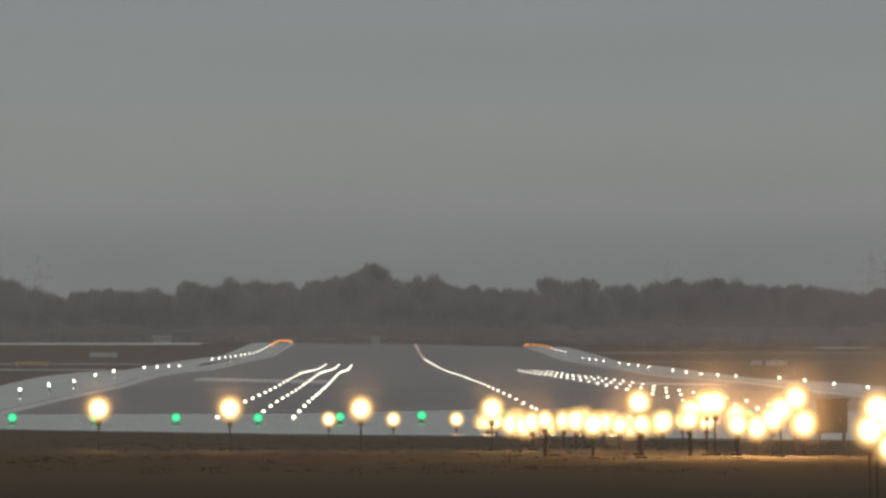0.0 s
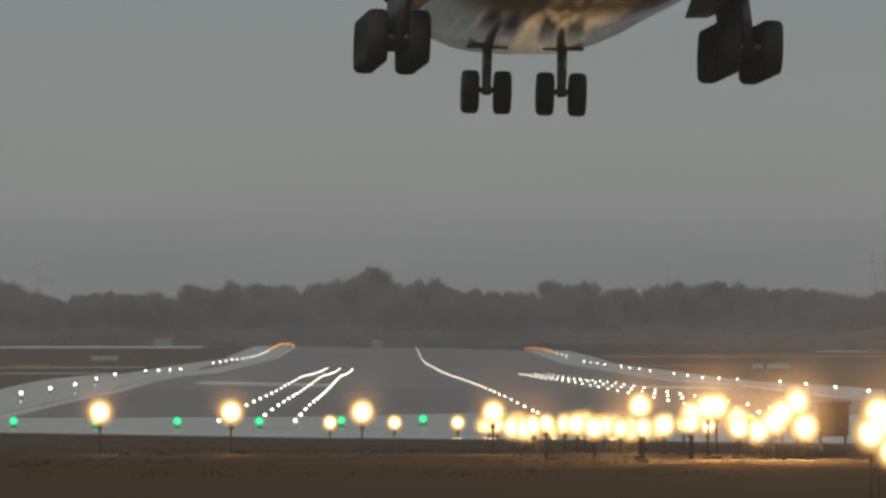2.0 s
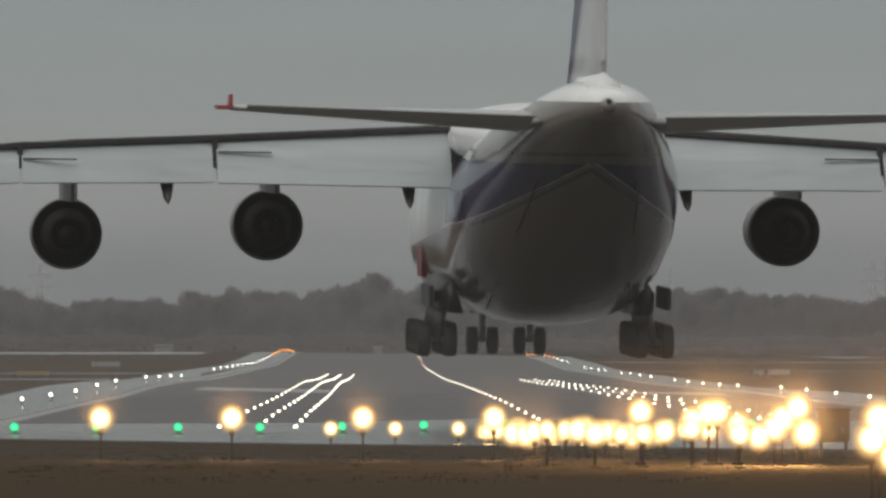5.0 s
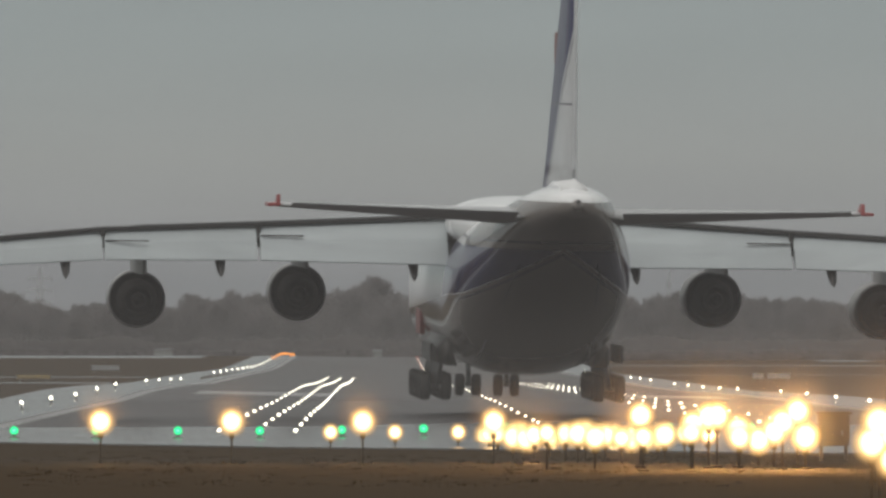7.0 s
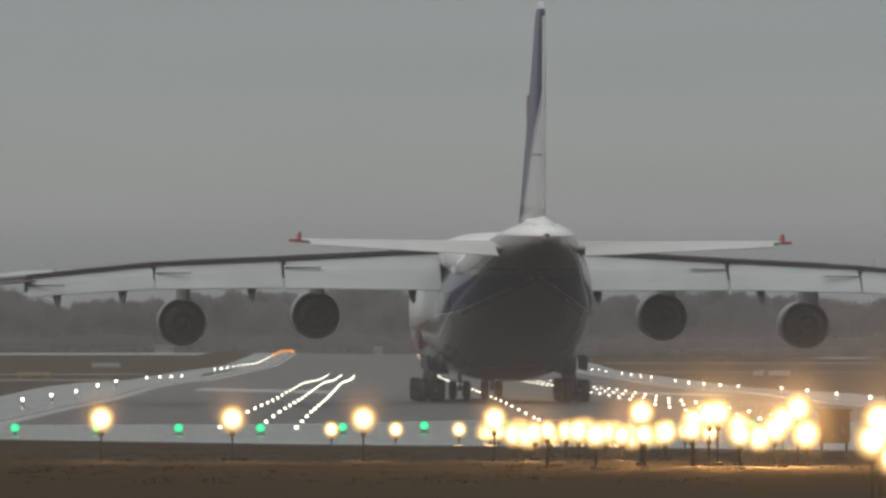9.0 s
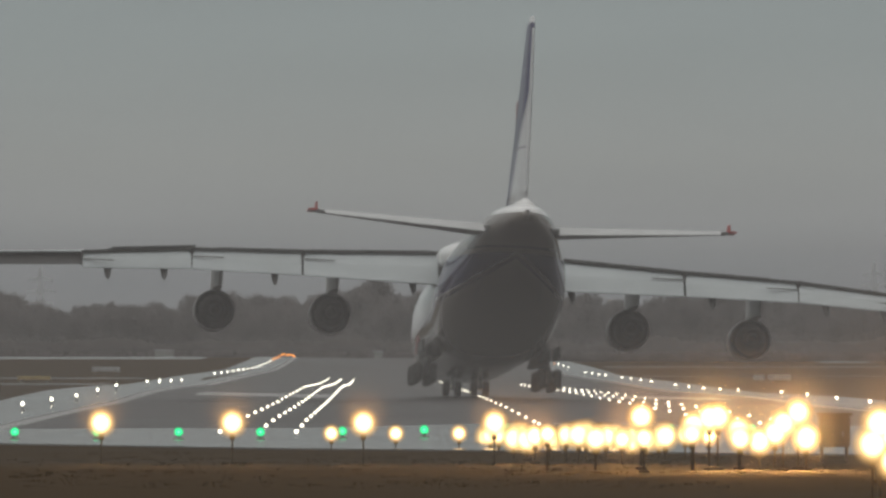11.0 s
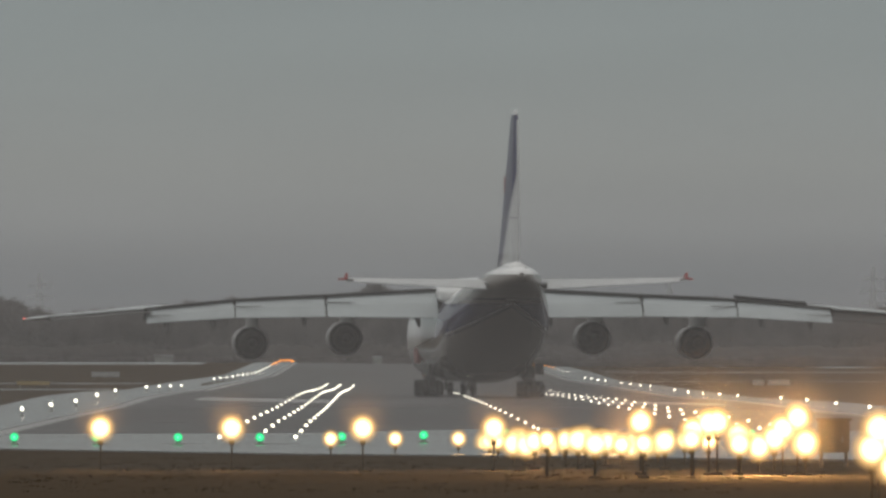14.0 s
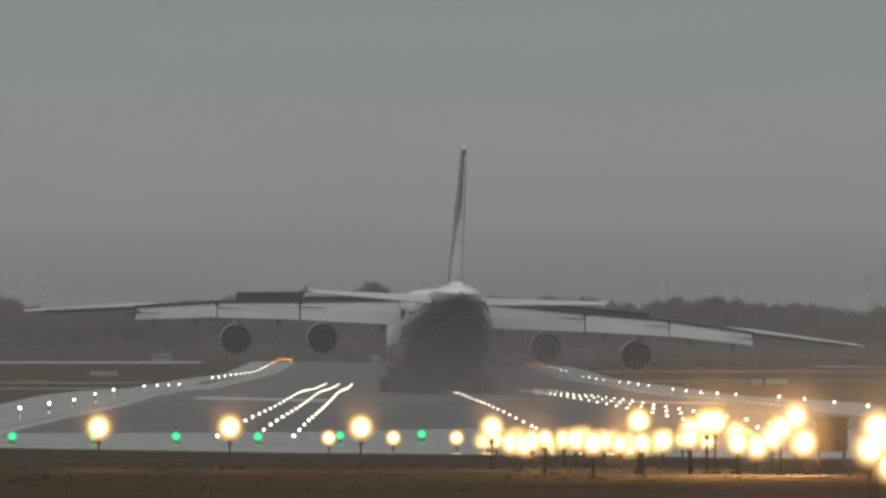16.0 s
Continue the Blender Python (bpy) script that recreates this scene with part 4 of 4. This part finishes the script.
def haze_material(name, alpha, z0, z1):
    """See-through grey for the haze sheets, thinning upwards between two heights in soft swathes."""
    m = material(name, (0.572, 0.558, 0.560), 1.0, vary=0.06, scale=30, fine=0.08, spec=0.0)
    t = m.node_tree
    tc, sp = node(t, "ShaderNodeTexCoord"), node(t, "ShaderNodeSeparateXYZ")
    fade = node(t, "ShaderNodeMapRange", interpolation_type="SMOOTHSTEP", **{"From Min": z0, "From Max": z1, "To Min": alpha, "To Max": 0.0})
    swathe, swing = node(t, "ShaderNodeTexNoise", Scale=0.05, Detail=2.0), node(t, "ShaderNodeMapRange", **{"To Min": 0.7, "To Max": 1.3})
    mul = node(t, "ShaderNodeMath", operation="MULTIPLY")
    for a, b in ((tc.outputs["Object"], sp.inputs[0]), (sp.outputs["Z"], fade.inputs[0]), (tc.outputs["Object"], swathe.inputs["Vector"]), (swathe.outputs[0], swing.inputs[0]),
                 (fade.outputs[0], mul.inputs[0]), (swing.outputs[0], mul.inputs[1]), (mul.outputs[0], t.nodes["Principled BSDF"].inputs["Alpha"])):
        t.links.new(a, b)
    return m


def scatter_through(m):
    """Lets a haze sheet pass on light from behind as well, so that lamps bloom in it."""
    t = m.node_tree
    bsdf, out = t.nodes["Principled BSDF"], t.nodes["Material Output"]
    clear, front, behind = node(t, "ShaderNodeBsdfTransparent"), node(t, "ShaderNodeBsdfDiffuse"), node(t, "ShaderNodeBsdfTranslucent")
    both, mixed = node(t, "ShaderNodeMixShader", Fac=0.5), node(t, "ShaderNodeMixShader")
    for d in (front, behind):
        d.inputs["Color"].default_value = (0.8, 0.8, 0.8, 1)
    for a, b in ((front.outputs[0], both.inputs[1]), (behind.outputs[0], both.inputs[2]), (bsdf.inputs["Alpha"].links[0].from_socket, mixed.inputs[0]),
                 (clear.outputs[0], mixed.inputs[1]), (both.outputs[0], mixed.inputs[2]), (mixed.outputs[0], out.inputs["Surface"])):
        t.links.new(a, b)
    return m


# haze and lamp bloom come from added translucent sheets across the field
FAR_HAZE = haze_material("far_haze", 0.15, 8.0, 30.0)
NEAR_HAZE = haze_material("near_haze", 0.095, 20.0, 48.0)
NEAREST_HAZE = scatter_through(haze_material("nearest_haze", 0.042, 20.0, 48.0))
LAMP_HAZE = scatter_through(haze_material("low_lamp_haze", 0.028, 2.6, 5.0))
haze_sheet(179.2, -30, 40, 50, 11.0, NEAREST_HAZE, 0.5)
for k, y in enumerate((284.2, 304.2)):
    haze_sheet(y, -40, 60, 5.2, 31 + 2.3 * k, LAMP_HAZE, 0.3)
haze_sheet(2985, -150, 180, 36, 3.1, FAR_HAZE)
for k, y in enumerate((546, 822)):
    haze_sheet(y, -70, 90, 50, 20 + 3.1 * k, NEAR_HAZE)
thicket("hedge", 2960, -115, 140, 1.8, 9000, 10, BARK, "low dark hedge along the airfield's far boundary")


# ---- lattice masts beyond the woods ----
def lattice_mast(x, y, height, foot, arms, label):
    ob = tagged(empty("lattice_mast", pose(x, y, -0.65)), label, "pylon", "masts beyond the woods")
    bm = bmesh.new()
    n = 9
    for k in range(n):
        z0, z1 = height * k / n, height * (k + 1) / n
        w0, w1 = foot * (1 - 0.88 * k / n), foot * (1 - 0.88 * (k + 1) / n)
        for sx, sy in ((-1, -1), (1, -1), (1, 1), (-1, 1)):
            add_rod(bm, (sx * w0, sy * w0, z0), (sx * w1, sy * w1, z1), 0.14, n=4)
        for sy in (-1, 1):
            add_rod(bm, (-w0, sy * w0, z0), (w1, sy * w1, z1), 0.08, n=4)
            add_rod(bm, (w0, sy * w0, z0), (-w1, sy * w1, z1), 0.08, n=4)
    part("tower", bm, PYLON, ob)
    for z, half in arms:
        bm = bmesh.new()
        for s in (-1, 1):
            add_rod(bm, (0, 0, z + 0.8), (s * half, 0, z), 0.12, n=4)
            add_rod(bm, (0, 0, z - 0.2), (s * half, 0, z), 0.12, n=4)
        part("cross_arm", bm, PYLON, ob)
        for s in (-1, 1):
            part("insulator", rod((s * half, 0, z), (s * half, 0, z - 1.2), 0.1, n=6), PYLON, ob)


lattice_mast(-116, 4480, 30, 2.2, ((26, 4.0), (22, 4.6), (18, 4.0)), "faint grey lattice power pylon with three arms")
lattice_mast(97, 4480, 28, 1.4, ((24, 1.0),), "faint grey slim lattice mast")
lattice_mast(166, 4480, 32, 2.0, ((28, 3.4), (24, 4.2), (20, 3.6)), "faint grey lattice power pylon with three arms")

# seconds, x, y, z, pitch, roll, yaw
FLIGHT = ((0, 1.70, 181.65, 13.64, 0.22, 3.24, 1.57),
          (1.5, 3.60, 277.86, 10.44, 0.22, 3.24, 1.57),
          (2, 4.23, 309.92, 9.37, -0.68, 1.60, 2.34),
          (2.5, 4.90, 341.99, 8.28, -1.01, -0.53, 2.86),
          (3, 5.40, 374.08, 7.02, -0.97, -1.91, 3.17),
          (3.5, 5.74, 405.90, 5.85, -0.40, -1.97, 3.25),
          (4, 5.86, 437.63, 4.54, 0.81, -1.39, 3.31),
          (4.2, 5.81, 450.29, 4.10, 1.25, -0.82, 3.18),
          (6.3, 6.00, 580.02, 1.34, 1.33, 1.10, 3.52),
          (7, 6.21, 623.15, 0.74, 1.42, 0.94, 3.73),
          (7.5, 6.30, 654.09, 0.53, 0.67, 0.44, 3.79),
          (8, 6.48, 685.12, 0.11, 0.45, 0.45, 3.60),
          (8.5, 6.39, 716.15, -0.10, 1.12, 0.02, 3.70),
          (9, 6.48, 747.05, -0.09, 1.08, 0.27, 3.69),
          (11.3, 6.53, 885.89, 0.51, -2.62, 3.29, 3.29),
          (12, 7.06, 927.74, 0.37, -2.22, 2.13, 3.26),
          (12.5, 7.61, 957.50, 0.13, -1.87, 0.43, 3.99),
          (13, 8.11, 987.19, -0.15, -0.56, -1.66, 4.51),
          (13.5, 7.98, 1016.76, -0.34, 0.57, -2.01, 5.06),
          (14, 7.53, 1046.19, -0.45, 0.25, -0.06, 5.04),
          (14.5, 6.72, 1075.62, -0.54, 0.34, 2.31, 5.02),
          (15, 5.86, 1105.13, -0.51, 0.12, 4.14, 4.47),
          (15.5, 5.16, 1134.79, -0.62, 0.04, 3.58, 3.91),
          (16, 4.85, 1164.50, -0.93, 1.17, 2.41, 2.57))


def flight(x, y, z, pitch, roll, yaw):
    return pose(x, y, z, 0, 0, yaw) @ pose(0, 0, 0, pitch) @ pose(0, 0, 0, 0, roll)


def motions():
    walk(plane, [(t, flight(*q)) for t, *q in FLIGHT])
    # each leg gives way as far as the ground under it demands
    for leg, gx, gy, foot in GEARS:
        rows = []
        for t, *q in FLIGHT:
            p = flight(*q) @ Vector((gx, gy, foot))
            rows.append((t, pose(0, 0, max(0.0, min(1.1, land(p.x, p.y) + 0.06 - p.z)))))
        walk(leg, rows)
    # spoilers: a touch of the outer ones against the roll, then the inner ones rise fully
    for panel, side, x0, rest in SPOILERS:
        if x0 < 12:
            plan = ((0, 0), (14.4, 0), (14.9, 24 if side < 0 else 12), (15.5, 26 if side < 0 else 20), (16, 10 if side < 0 else 22))
        elif x0 < 19:
            plan = ((0, 0), (11.2, 0), (11.6, 14 if side < 0 else 0), (12.3, 12 if side < 0 else 0), (12.8, 0), (14.4, 0), (14.9, 20), (15.5, 26), (16, 32 if side < 0 else 20))
        else:
            plan = ((0, 0), (9.0, 0), (11.3, 8 if side < 0 else 0), (12.6, 8 if side < 0 else 0), (13.2, 0 if side < 0 else 12), (14.0, 0 if side < 0 else 14), (14.6, 0 if side < 0 else 8), (16, 0))
        walk(panel, [(t, rest @ pose(0, 0, 0, -a)) for t, a in plan])
    for panel, side, rest in AILERONS:
        left = ((0, 8), (9, 10), (11.3, 32), (12.5, 32), (13.2, 12), (14, 10), (14.5, 18), (15, 30), (16, 20))
        right = ((0, 8), (9, 8), (11.3, 6), (12.5, 12), (13, 26), (14, 32), (14.5, 24), (15, 24), (16, 22))
        walk(panel, [(t, rest @ pose(0, 0, 0, a)) for t, a in (left if side < 0 else right)])
    # elevators up for the flare, then down, at angles set for their tone in the camera's view
    for panel, rest in ELEVATORS:
        walk(panel, [(t, rest @ pose(0, 0, 0, a)) for t, a in ((0, -4), (4, -8), (7, -10), (8.4, -8), (8.9, 14), (11.3, 16), (14, 14), (16, 8))])
    # the clouds wait below the ground, then rise behind the wheels, timed to fit the camera's view
    for cloud, dx, dy in CLOUDS:
        rows = []
        for t, *q in FLIGHT:
            grow = max(0.0, min(1.0, (t - 10.8) / 4.2))
            p = flight(*q) @ Vector((dx - 0.7, dy, 0))
            rows.append((t, pose(p.x, p.y, land(p.x, p.y) - 22 * (1 - grow), 0, 0, q[5])))
        walk(cloud, rows)


motions()
